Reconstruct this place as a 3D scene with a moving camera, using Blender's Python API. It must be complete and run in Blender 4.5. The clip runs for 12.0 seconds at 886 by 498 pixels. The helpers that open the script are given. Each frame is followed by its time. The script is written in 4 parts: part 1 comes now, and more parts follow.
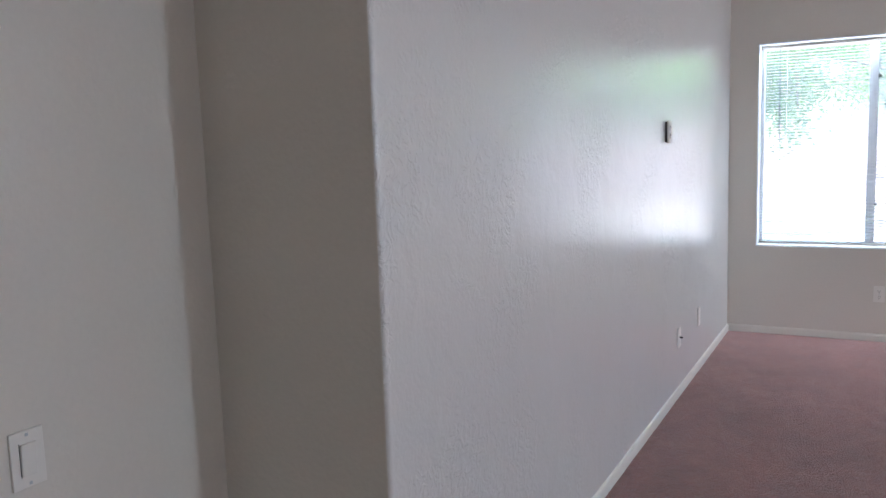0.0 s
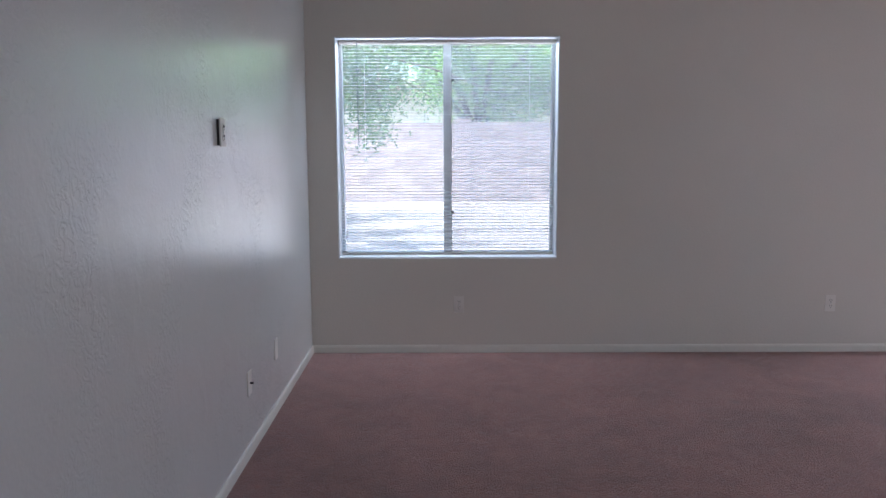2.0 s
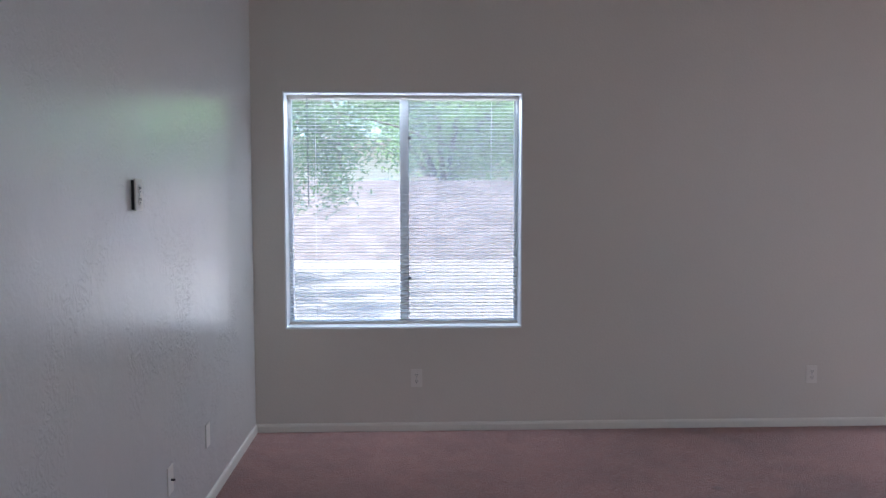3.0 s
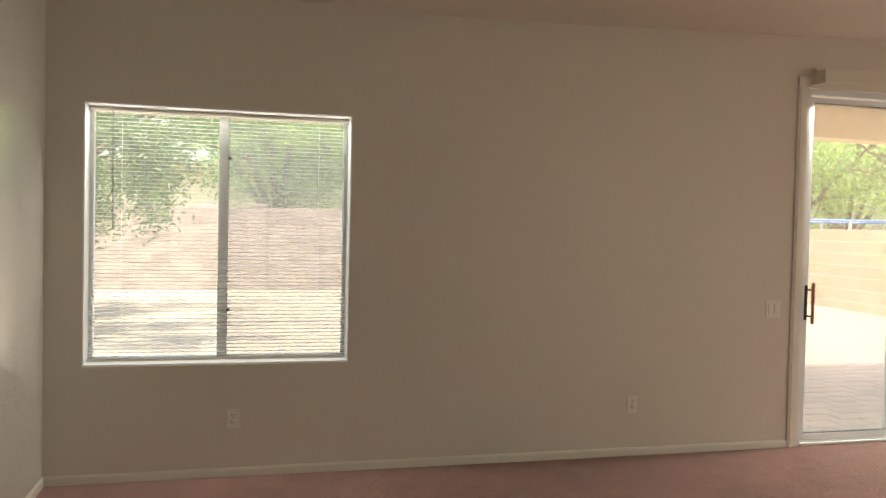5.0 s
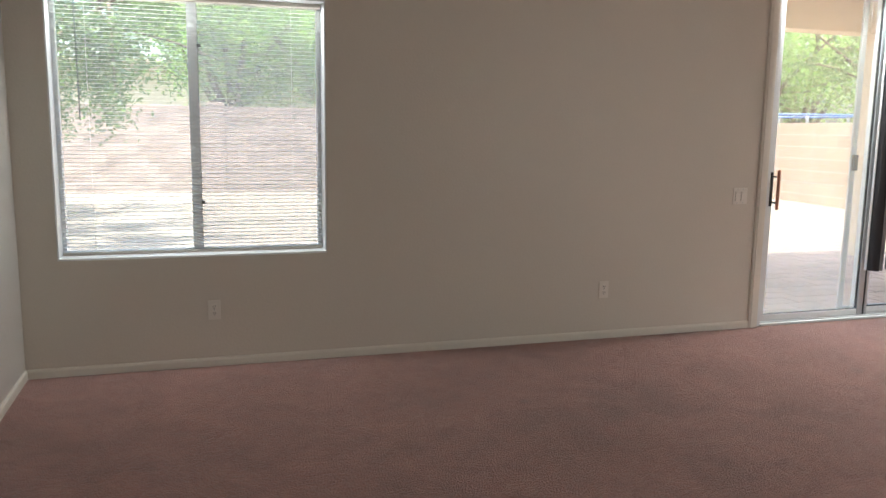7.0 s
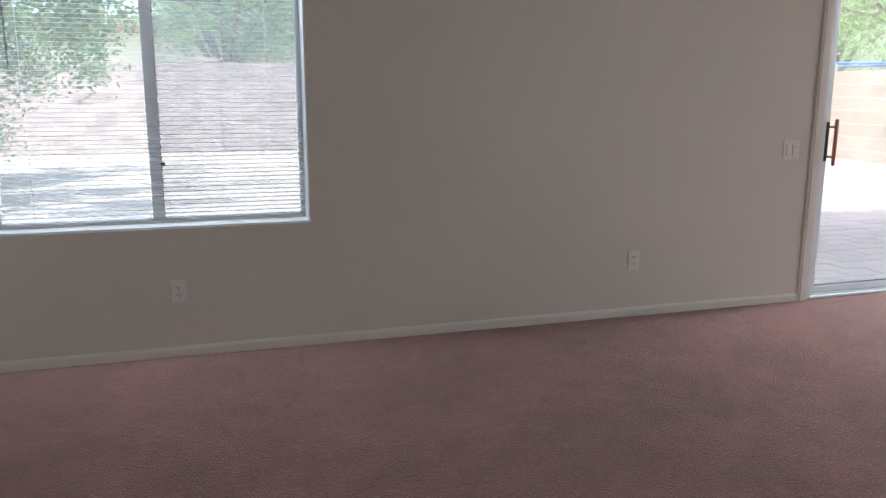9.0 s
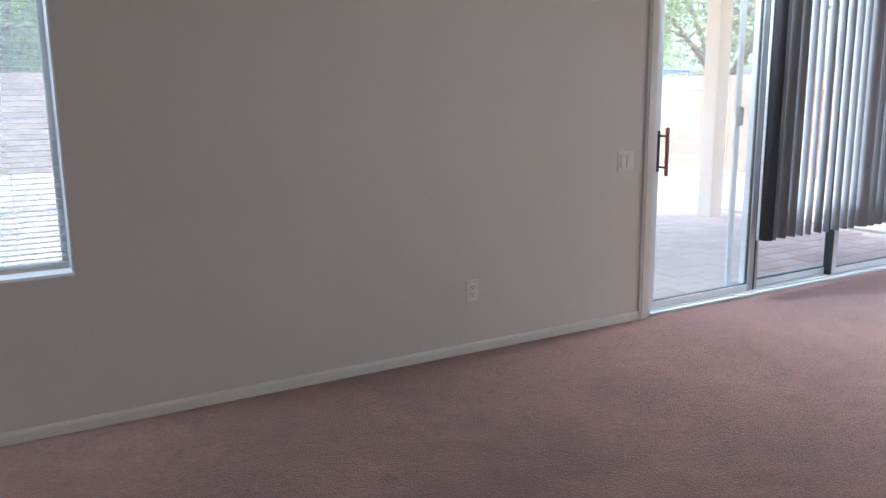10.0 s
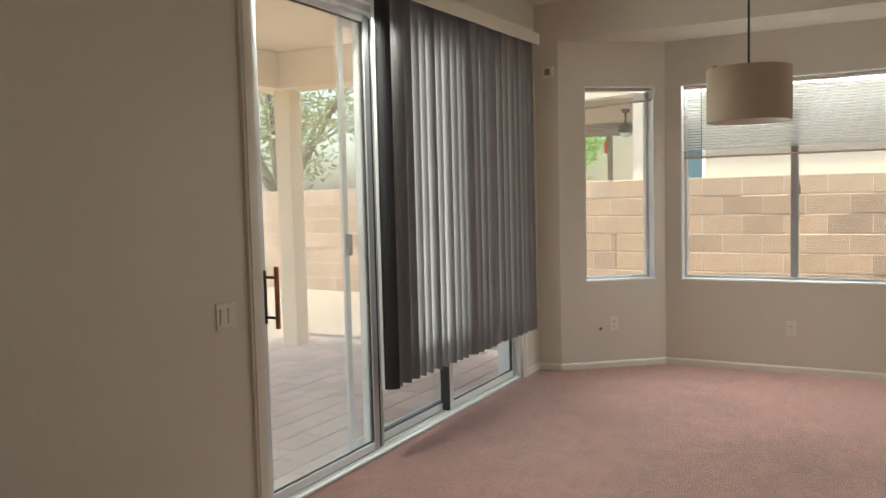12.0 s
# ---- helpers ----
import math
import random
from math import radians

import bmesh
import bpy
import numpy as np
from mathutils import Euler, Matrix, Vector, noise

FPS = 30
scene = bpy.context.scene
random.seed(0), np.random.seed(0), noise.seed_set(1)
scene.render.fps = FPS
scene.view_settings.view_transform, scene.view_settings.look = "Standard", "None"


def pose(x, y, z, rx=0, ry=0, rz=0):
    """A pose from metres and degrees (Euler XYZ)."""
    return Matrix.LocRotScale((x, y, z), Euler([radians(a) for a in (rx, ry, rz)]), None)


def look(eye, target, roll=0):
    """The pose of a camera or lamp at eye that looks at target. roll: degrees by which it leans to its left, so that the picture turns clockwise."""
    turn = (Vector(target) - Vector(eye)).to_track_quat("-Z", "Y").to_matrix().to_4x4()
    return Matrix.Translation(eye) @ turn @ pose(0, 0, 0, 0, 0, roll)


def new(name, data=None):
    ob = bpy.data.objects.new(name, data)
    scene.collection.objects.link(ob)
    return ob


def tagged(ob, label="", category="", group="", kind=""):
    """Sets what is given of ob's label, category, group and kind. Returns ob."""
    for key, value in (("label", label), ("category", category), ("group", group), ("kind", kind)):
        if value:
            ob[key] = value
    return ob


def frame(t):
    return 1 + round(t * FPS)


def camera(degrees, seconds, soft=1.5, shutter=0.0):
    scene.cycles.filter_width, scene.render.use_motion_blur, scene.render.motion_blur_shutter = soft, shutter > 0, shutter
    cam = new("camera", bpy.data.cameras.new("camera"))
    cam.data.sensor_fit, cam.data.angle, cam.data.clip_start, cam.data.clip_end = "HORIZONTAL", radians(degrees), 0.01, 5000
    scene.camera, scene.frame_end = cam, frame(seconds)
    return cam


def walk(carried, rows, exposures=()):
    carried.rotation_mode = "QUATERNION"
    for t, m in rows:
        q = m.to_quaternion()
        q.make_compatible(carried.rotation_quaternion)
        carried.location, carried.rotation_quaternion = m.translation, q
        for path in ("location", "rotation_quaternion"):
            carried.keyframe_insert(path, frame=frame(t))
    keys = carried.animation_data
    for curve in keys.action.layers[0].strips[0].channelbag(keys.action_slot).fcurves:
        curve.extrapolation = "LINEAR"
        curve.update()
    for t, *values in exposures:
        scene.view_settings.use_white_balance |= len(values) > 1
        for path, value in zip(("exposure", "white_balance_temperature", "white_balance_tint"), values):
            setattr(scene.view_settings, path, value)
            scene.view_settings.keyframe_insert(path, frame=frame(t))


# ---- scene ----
cam = camera(58.6, 12.0)
PATH = [
    (0, (0.926, -6.186, 1.427), (-0.022, -4.442, 1.179), -1.9),
    (0.5, (0.942, -5.884, 1.438), (0.239, -4.036, 1.134), -1.7),
    (1, (0.962, -5.682, 1.438), (0.578, -3.743, 1.135), -0.6),
    (1.5, (0.916, -5.441, 1.452), (0.807, -3.466, 1.155), 0.2),
    (2, (0.912, -5.262, 1.459), (0.906, -3.282, 1.179), -0.2),
    (2.5, (0.97, -5.045, 1.491), (1.013, -3.057, 1.278), -0.3),
    (4.5, (1.0, -4.693, 1.447), (1.3, -2.716, 1.431), 1.3),
    (5, (1.057, -4.667, 1.468), (1.543, -2.728, 1.411), 1.3),
    (5.5, (1.005, -4.715, 1.445), (1.612, -2.812, 1.353), 1.0),
    (6, (0.994, -4.704, 1.435), (1.608, -2.805, 1.302), 1.0),
    (6.5, (0.963, -4.688, 1.424), (1.567, -2.789, 1.244), 0.9),
    (7, (0.94, -4.662, 1.394), (1.526, -2.774, 1.092), 0.8),
    (9, (1.167, -3.988, 1.328), (1.73, -2.112, 0.924), 0.1),
    (9.5, (1.236, -3.668, 1.345), (1.992, -1.86, 0.941), -0.9),
    (10, (1.397, -3.387, 1.339), (2.378, -1.687, 0.955), -0.6),
    (10.5, (1.541, -3.111, 1.352), (2.784, -1.579, 1.024), 0.3),
    (11, (1.624, -2.796, 1.362), (3.132, -1.519, 1.052), -0.3),
    (11.5, (1.813, -2.557, 1.37), (3.357, -1.32, 1.079), -2.1),
    (11.7, (1.967, -2.461, 1.427), (3.597, -1.320, 1.220), -1.9),
    (12, (2.096, -2.362, 1.429), (3.855, -1.418, 1.298), -1.4),
]
EXPOSURES = [
    (0.0, 3.52, 5350, 11),
    (0.6, 2.98, 5350, 12),
    (2.7, 2.58, 5250, 13),
    (4.3, 2.42, 5770, 10),
    (4.6, 2.47, 6420, 8),
    (5.2, 2.62, 8370, 8),
    (6.4, 2.57, 7720, 8),
    (7.0, 2.62, 6600, 8),
    (8.8, 2.55, 5580, 9),
    (9.1, 2.70, 6140, 8),
    (9.4, 2.80, 7350, 6),
    (10.0, 2.75, 5440, 9),
    (10.5, 2.60, 5250, 11),
    (11.5, 2.30, 5120, 12),
    (12.0, 2.04, 7160, 5),
]
walk(cam, [(t, look(eye, target, roll)) for t, eye, target, roll in PATH], EXPOSURES)

# world, sun and sky
world = bpy.data.worlds.new("sky_world")
scene.world = world
world.use_nodes = True
wn = world.node_tree
sky = wn.nodes.new("ShaderNodeTexSky")
sky.sky_type, sky.sun_disc = "NISHITA", False
SUN_EL, SUN_AZ = radians(79), radians(240)
sky.sun_elevation, sky.sun_rotation = SUN_EL, SUN_AZ
sky.dust_density = 4.0
wn.nodes["Background"].inputs["Strength"].default_value = 0.15
wn.links.new(sky.outputs[0], wn.nodes["Background"].inputs["Color"])
sun = new("sun", bpy.data.lights.new("sun", "SUN"))
sun.data.energy, sun.data.angle, sun.data.color = 3.4, radians(0.55), (1.0, 0.95, 0.87)
sun_dir = Vector((math.sin(SUN_AZ) * math.cos(SUN_EL), math.cos(SUN_AZ) * math.cos(SUN_EL), math.sin(SUN_EL)))
sun.matrix_world = look(sun_dir * 60, (0, 0, 0))

# added area lamps stand in for skylight in the openings, the south and far bay ones unseen: eye, aim, width, height,
# watts, spread
for name, at, to, w, h, watts, spread in (
        ("fill_south", (6.4, -7.64, 1.4), (6.4, 0, 1.2), 1.3, 1.3, 4.5, 180),
        ("sky_bay_far", (8.43, -3.19, 1.5), (4.0, -4.0, 0.8), 0.55, 1.5, 4.2, 115),
        ("sky_bay_front", (8.725, -1.87, 2.25), (8.2, -1.87, 1.2), 1.7, 0.05, 6.5, 90),
        ("sky_bay_angle", (8.475, -0.585, 2.25), (8.12, -0.87, 1.2), 0.5, 0.05, 0.3, 90),
        ("sky_door_left", (5.3, 0.012, 2.38), (5.3, -0.6, 1.2), 0.9, 0.05, 5.5, 130),
        ("sky_door_right", (6.78, 0.034, 1.45), (6.78, -1.0, 1.45), 1.8, 1.8, 8.0, 150),
        ("sky_window", (0.93, 0.055, 2.085), (0.93, 0.0549, 1.0), 1.42, 0.09, 1.3, 120)):
    lamp_ob = new(name, bpy.data.lights.new(name, "AREA"))
    lamp_ob.data.shape, lamp_ob.data.size, lamp_ob.data.size_y, lamp_ob.data.energy = "RECTANGLE", w, h, watts
    lamp_ob.data.color, lamp_ob.data.spread = (0.90, 0.96, 1.0), radians(spread)
    lamp_ob.matrix_world = look(at, to)


# materials
def surface(name, colour, rough=0.6, metal=0.0, spread=0.12, scale=6.0, grain=60.0, bump=0.1, relief=0.004, per_piece=0.0, spec=0.5, sheen=0.0, stain=None):
    """A painted, woven or mineral surface: two scales of colour change and a fine relief."""
    m = bpy.data.materials.new(name)
    m.use_nodes = True
    n, l = m.node_tree.nodes, m.node_tree.links
    b = n["Principled BSDF"]
    b.inputs["Roughness"].default_value, b.inputs["Metallic"].default_value = rough, metal
    b.inputs["Specular IOR Level"].default_value = spec
    b.inputs["Sheen Weight"].default_value = sheen
    co = n.new("ShaderNodeTexCoord")
    big, small = n.new("ShaderNodeTexNoise"), n.new("ShaderNodeTexNoise")
    big.inputs["Scale"].default_value, small.inputs["Scale"].default_value = scale, grain
    big.inputs["Detail"].default_value, small.inputs["Detail"].default_value = 4, 3
    for t in (big, small):
        l.new(co.outputs["Object"], t.inputs["Vector"])
    add = n.new("ShaderNodeMath")
    add.operation = "ADD"
    l.new(big.outputs["Fac"], add.inputs[0])
    l.new(small.outputs["Fac"], add.inputs[1])
    last = add.outputs[0]
    top = 1.0
    if per_piece:
        info = n.new("ShaderNodeObjectInfo")
        mul = n.new("ShaderNodeMath")
        mul.operation = "MULTIPLY_ADD"
        l.new(info.outputs["Random"], mul.inputs[0])
        mul.inputs[1].default_value = per_piece
        l.new(last, mul.inputs[2])
        last, top = mul.outputs[0], 1.0 + per_piece / 2
    rng = n.new("ShaderNodeMapRange")
    rng.inputs["From Min"].default_value, rng.inputs["From Max"].default_value = top - 0.45, top + 0.45
    rng.inputs["To Min"].default_value, rng.inputs["To Max"].default_value = 1 - spread, 1 + spread
    l.new(last, rng.inputs["Value"])
    mix = n.new("ShaderNodeMix")
    mix.data_type, mix.blend_type = "RGBA", "MULTIPLY"
    mix.inputs["Factor"].default_value = 1
    mix.inputs["A"].default_value = (*colour, 1)
    l.new(rng.outputs[0], mix.inputs["B"])
    out = mix.outputs["Result"]
    if stain:
        spot = n.new("ShaderNodeTexNoise")
        spot.inputs["Scale"].default_value = stain[1]
        spot.inputs["Detail"].default_value = 5
        l.new(co.outputs["Object"], spot.inputs["Vector"])
        cut = n.new("ShaderNodeMapRange")
        cut.inputs["From Min"].default_value, cut.inputs["From Max"].default_value = stain[2], stain[3]
        l.new(spot.outputs["Fac"], cut.inputs["Value"])
        over = n.new("ShaderNodeMix")
        over.data_type = "RGBA"
        l.new(cut.outputs[0], over.inputs["Factor"])
        l.new(out, over.inputs["A"])
        over.inputs["B"].default_value = (*stain[0], 1)
        out = over.outputs["Result"]
    l.new(out, b.inputs["Base Color"])
    if bump:
        bp = n.new("ShaderNodeBump")
        bp.inputs["Strength"].default_value, bp.inputs["Distance"].default_value = bump, relief
        l.new(small.outputs["Fac"], bp.inputs["Height"])
        l.new(bp.outputs[0], b.inputs["Normal"])
    return m


def pane_material(name, tint, haze=0.0):
    """Clear window glass: passes light, mirrors by Fresnel; haze mixes a pale milky veil into it."""
    m = bpy.data.materials.new(name)
    m.use_nodes = True
    n, l = m.node_tree.nodes, m.node_tree.links
    n.remove(n["Principled BSDF"])
    clear, gloss, mix, lay = (n.new("ShaderNode" + k) for k in ("BsdfTransparent", "BsdfGlossy", "MixShader", "LayerWeight"))
    clear.inputs["Color"].default_value = (*tint, 1)
    gloss.inputs["Roughness"].default_value = 0.02
    power, fac = n.new("ShaderNodeMath"), n.new("ShaderNodeMath")
    power.operation, fac.operation = "POWER", "MULTIPLY_ADD"
    power.inputs[1].default_value = 4.0
    fac.inputs[1].default_value, fac.inputs[2].default_value = 0.6, 0.02
    l.new(lay.outputs["Facing"], power.inputs[0])
    l.new(power.outputs[0], fac.inputs[0])
    l.new(fac.outputs[0], mix.inputs[0])
    l.new(clear.outputs[0], mix.inputs[1])
    l.new(gloss.outputs[0], mix.inputs[2])
    last = mix.outputs[0]
    if haze:
        veil, both = n.new("ShaderNodeBsdfTranslucent"), n.new("ShaderNodeMixShader")
        veil.inputs["Color"].default_value = (0.95, 0.94, 0.90, 1)
        both.inputs[0].default_value = haze
        l.new(last, both.inputs[1])
        l.new(veil.outputs[0], both.inputs[2])
        last = both.outputs[0]
    l.new(last, n["Material Output"].inputs["Surface"])
    return m


def leaf_material(name, colour):
    m = surface(name, colour, 0.5, spread=0.45, scale=1.2, grain=9, bump=0)
    n, l = m.node_tree.nodes, m.node_tree.links
    b = n["Principled BSDF"]
    thin, mix = n.new("ShaderNodeBsdfTranslucent"), n.new("ShaderNodeMixShader")
    thin.inputs["Color"].default_value = (colour[0] * 1.9, colour[1] * 1.9, colour[2] * 1.2, 1)
    mix.inputs[0].default_value = 0.55
    l.new(b.outputs[0], mix.inputs[1])
    l.new(thin.outputs[0], mix.inputs[2])
    l.new(mix.outputs[0], n["Material Output"].inputs["Surface"])
    return m


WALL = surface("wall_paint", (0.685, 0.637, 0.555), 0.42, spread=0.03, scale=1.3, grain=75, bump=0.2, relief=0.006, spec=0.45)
# same paint as WALL, its base paler and cooler to hold the window light
TROWEL_LIT = surface("wall_paint_trowelled_lit", (0.725, 0.71, 0.67), 0.34, spread=0.03, scale=1.3, grain=75, bump=0.2, relief=0.006, spec=1.0)
CEIL = surface("ceiling_paint", (0.75, 0.71, 0.625), 0.8, spread=0.02, scale=2, grain=70, bump=0.3)
TRIM = surface("trim_paint", (0.77, 0.735, 0.65), 0.35, spread=0.03, scale=8, grain=40, bump=0.03)
REVEAL = surface("reveal_paint", (0.86, 0.87, 0.88), 0.4, spread=0.02, scale=6, grain=60, bump=0.05)
CARPET = surface("carpet_pile", (0.355, 0.165, 0.133), 0.95, spread=0.3, scale=1.6, grain=120, bump=1.0, relief=0.02, spec=0.1, sheen=0.5)


def trowel(m):
    """Patches of hand-trowelled plaster: worm-like ridges that come and go over the wall."""
    n, l = m.node_tree.nodes, m.node_tree.links
    b = n["Principled BSDF"]
    co = n.new("ShaderNodeTexCoord")
    worms, patch, broad = (n.new("ShaderNodeTexNoise") for k in range(3))
    for t, s, d, w in ((worms, 24, 4, 1.9), (patch, 2.3, 3, 0.4), (broad, 6.5, 2, 0.6)):
        t.inputs["Scale"].default_value, t.inputs["Detail"].default_value, t.inputs["Distortion"].default_value = s, d, w
        l.new(co.outputs["Object"], t.inputs["Vector"])
    ridge, mask, cut = n.new("ShaderNodeMapRange"), n.new("ShaderNodeMapRange"), n.new("ShaderNodeMath")
    ridge.inputs["From Min"].default_value, ridge.inputs["From Max"].default_value = 0.47, 0.58
    mask.inputs["From Min"].default_value, mask.inputs["From Max"].default_value = 0.46, 0.62
    mask.inputs["To Min"].default_value = 0.06
    cut.operation = "MULTIPLY"
    l.new(worms.outputs["Fac"], ridge.inputs["Value"])
    l.new(patch.outputs["Fac"], mask.inputs["Value"])
    l.new(ridge.outputs[0], cut.inputs[0])
    l.new(mask.outputs[0], cut.inputs[1])
    fine = b.inputs["Normal"].links[0].from_socket
    for height, k, dist in ((cut.outputs[0], 0.65, 0.0045), (broad.outputs["Fac"], 0.4, 0.014)):
        bp = n.new("ShaderNodeBump")
        bp.inputs["Strength"].default_value, bp.inputs["Distance"].default_value = k, dist
        l.new(height, bp.inputs["Height"])
        l.new(fine, bp.inputs["Normal"])
        fine = bp.outputs[0]
    l.new(fine, b.inputs["Normal"])
    b.inputs["Coat Weight"].default_value, b.inputs["Coat Roughness"].default_value = 1.0, 0.24


trowel(TROWEL_LIT)


def soil(m, spots, colour):
    """Trodden and spilt spots: x, y, radius, strength, with ragged edges."""
    n, l = m.node_tree.nodes, m.node_tree.links
    b = n["Principled BSDF"]
    co, wob = n.new("ShaderNodeTexCoord"), n.new("ShaderNodeTexNoise")
    wob.inputs["Scale"].default_value, wob.inputs["Detail"].default_value = 5.0, 6
    l.new(co.outputs["Object"], wob.inputs["Vector"])
    last = b.inputs["Base Color"].links[0].from_socket
    for x, y, r, k in spots:
        gap = n.new("ShaderNodeVectorMath")
        gap.operation = "DISTANCE"
        gap.inputs[1].default_value = (x, y, 0)
        l.new(co.outputs["Object"], gap.inputs[0])
        bend = n.new("ShaderNodeMath")
        bend.operation = "MULTIPLY_ADD"
        bend.inputs[1].default_value = r * 1.6
        l.new(wob.outputs["Fac"], bend.inputs[0])
        l.new(gap.outputs["Value"], bend.inputs[2])
        rng = n.new("ShaderNodeMapRange")
        rng.inputs["From Min"].default_value, rng.inputs["From Max"].default_value = r * 0.8, r * 1.9
        rng.inputs["To Min"].default_value, rng.inputs["To Max"].default_value = k, 0
        l.new(bend.outputs[0], rng.inputs["Value"])
        mix = n.new("ShaderNodeMix")
        mix.data_type = "RGBA"
        mix.inputs["B"].default_value = (*colour, 1)
        l.new(rng.outputs[0], mix.inputs["Factor"])
        l.new(last, mix.inputs["A"])
        last = mix.outputs["Result"]
    l.new(last, b.inputs["Base Color"])


def pile(m):
    """Tufts that lie this way and that: mottling of a few centimetres over the carpet."""
    n, l = m.node_tree.nodes, m.node_tree.links
    b = n["Principled BSDF"]
    last = b.inputs["Base Color"].links[0].from_socket
    co = n.new("ShaderNodeTexCoord")
    for scale, detail, lo, hi in ((38.0, 4, 0.83, 1.16), (7.0, 3, 0.88, 1.12)):
        tuft, rng, mix = n.new("ShaderNodeTexNoise"), n.new("ShaderNodeMapRange"), n.new("ShaderNodeMix")
        tuft.inputs["Scale"].default_value, tuft.inputs["Detail"].default_value = scale, detail
        rng.inputs["From Min"].default_value, rng.inputs["From Max"].default_value = 0.32, 0.68
        rng.inputs["To Min"].default_value, rng.inputs["To Max"].default_value = lo, hi
        mix.data_type, mix.blend_type = "RGBA", "MULTIPLY"
        mix.inputs["Factor"].default_value = 1
        l.new(co.outputs["Object"], tuft.inputs["Vector"])
        l.new(tuft.outputs["Fac"], rng.inputs["Value"])
        l.new(last, mix.inputs["A"])
        l.new(rng.outputs[0], mix.inputs["B"])
        last = mix.outputs["Result"]
    l.new(last, b.inputs["Base Color"])


pile(CARPET)
soil(CARPET, ((3.1, -1.2, 0.42, 0.3), (2.55, -1.3, 0.30, 0.22), (4.67, -1.05, 0.05, 0.6), (2.52, -1.04, 0.035, 0.6), (5.2, -2.2, 0.10, 0.3), (3.9, -0.9, 0.25, 0.25)), (0.13, 0.075, 0.065))
FRAME = surface("frame_white_metal", (0.78, 0.80, 0.80), 0.35, spread=0.03, scale=9, grain=60, bump=0.02)
SILVER = surface("frame_silver", (0.52, 0.54, 0.55), 0.38, 0.55, spread=0.06, scale=8, grain=90, bump=0.02)
GASKET = surface("rubber_gasket", (0.02, 0.02, 0.022), 0.6, spread=0.1, bump=0)
GLASS = pane_material("window_glass", (0.93, 0.96, 0.95), 0.07)
SCREENGLASS = pane_material("insect_mesh", (0.82, 0.81, 0.81), 0.08)
DOORGLASS = pane_material("door_glass", (0.93, 0.95, 0.94), 0.05)
# left door leaf: stronger milky haze mixed into the glass
HAZEGLASS = pane_material("hazy_door_glass", (0.93, 0.95, 0.94), 0.19)
SLAT = surface("blind_slat_white", (0.88, 0.88, 0.86), 0.45, spread=0.03, bump=0)
LEAD = surface("blind_fabric_near_black", (0.022, 0.02, 0.022), 0.8, spread=0.1, scale=3, grain=220, bump=0.2, relief=0.002)
_n, _l = SLAT.node_tree.nodes, SLAT.node_tree.links
_thin, _mix = _n.new("ShaderNodeBsdfTranslucent"), _n.new("ShaderNodeMixShader")
_thin.inputs["Color"].default_value = (0.85, 0.85, 0.83, 1)
_mix.inputs[0].default_value = 0.45
_l.new(_n["Principled BSDF"].outputs[0], _mix.inputs[1])
_l.new(_thin.outputs[0], _mix.inputs[2])
_l.new(_mix.outputs[0], _n["Material Output"].inputs["Surface"])
VSLAT = surface("blind_fabric_grey", (0.275, 0.266, 0.268), 0.75, spread=0.22, scale=3, grain=220, bump=0.25, relief=0.002, per_piece=1.2)
_n, _l = VSLAT.node_tree.nodes, VSLAT.node_tree.links
_thin, _mix = _n.new("ShaderNodeBsdfTranslucent"), _n.new("ShaderNodeMixShader")
_thin.inputs["Color"].default_value = (0.36, 0.36, 0.38, 1)
_mix.inputs[0].default_value = 0.15
_l.new(_n["Principled BSDF"].outputs[0], _mix.inputs[1])
_l.new(_thin.outputs[0], _mix.inputs[2])
_l.new(_mix.outputs[0], _n["Material Output"].inputs["Surface"])
# white rails and packed slats against the window: their backlit shade as colour
RAIL_BACKLIT = surface("blind_rail_backlit", (0.46, 0.41, 0.35), 0.45, spread=0.04, bump=0)
VALANCE = surface("valance_cream", (0.70, 0.66, 0.57), 0.45, spread=0.03, bump=0.05)
PLATE = surface("plate_plastic", (0.79, 0.75, 0.68), 0.35, spread=0.02, bump=0)
DARK = surface("dark_slot", (0.03, 0.028, 0.026), 0.6, bump=0)
BLACK = surface("black_metal", (0.025, 0.024, 0.024), 0.4, 0.6, bump=0)
WOOD = surface("handle_wood", (0.34, 0.12, 0.06), 0.4, spread=0.25, scale=20, grain=120, bump=0.1)
SHADE = surface("shade_linen", (0.40, 0.325, 0.24), 0.9, spread=0.06, scale=5, grain=260, bump=0.4, relief=0.002)
SHADE_IN = surface("shade_lining", (0.75, 0.70, 0.62), 0.9, spread=0.03, bump=0)
BULB = surface("bulb_glass", (0.85, 0.83, 0.78), 0.25, bump=0)
BLOCK = surface("fence_block", (0.39, 0.275, 0.195), 0.95, spread=0.24, scale=3, grain=70, bump=0.6, relief=0.01, per_piece=0.7)
# the fence block again, lightened for sun along the top course
BLOCKTOP_LIT = surface("fence_block_sunlit_top", (0.45, 0.335, 0.25), 0.95, spread=0.2, scale=3, grain=70, bump=0.6, relief=0.01, per_piece=0.5)
BLOCK2 = surface("back_fence_block", (0.39, 0.305, 0.265), 0.95, spread=0.24, scale=3, grain=70, bump=0.6, relief=0.01, per_piece=0.7)
MORTAR = surface("fence_mortar", (0.58, 0.49, 0.41), 0.95, spread=0.1, bump=0.3)
PAVER = surface("paver", (0.46, 0.355, 0.305), 0.9, spread=0.2, scale=3, grain=80, bump=0.5, per_piece=0.6)
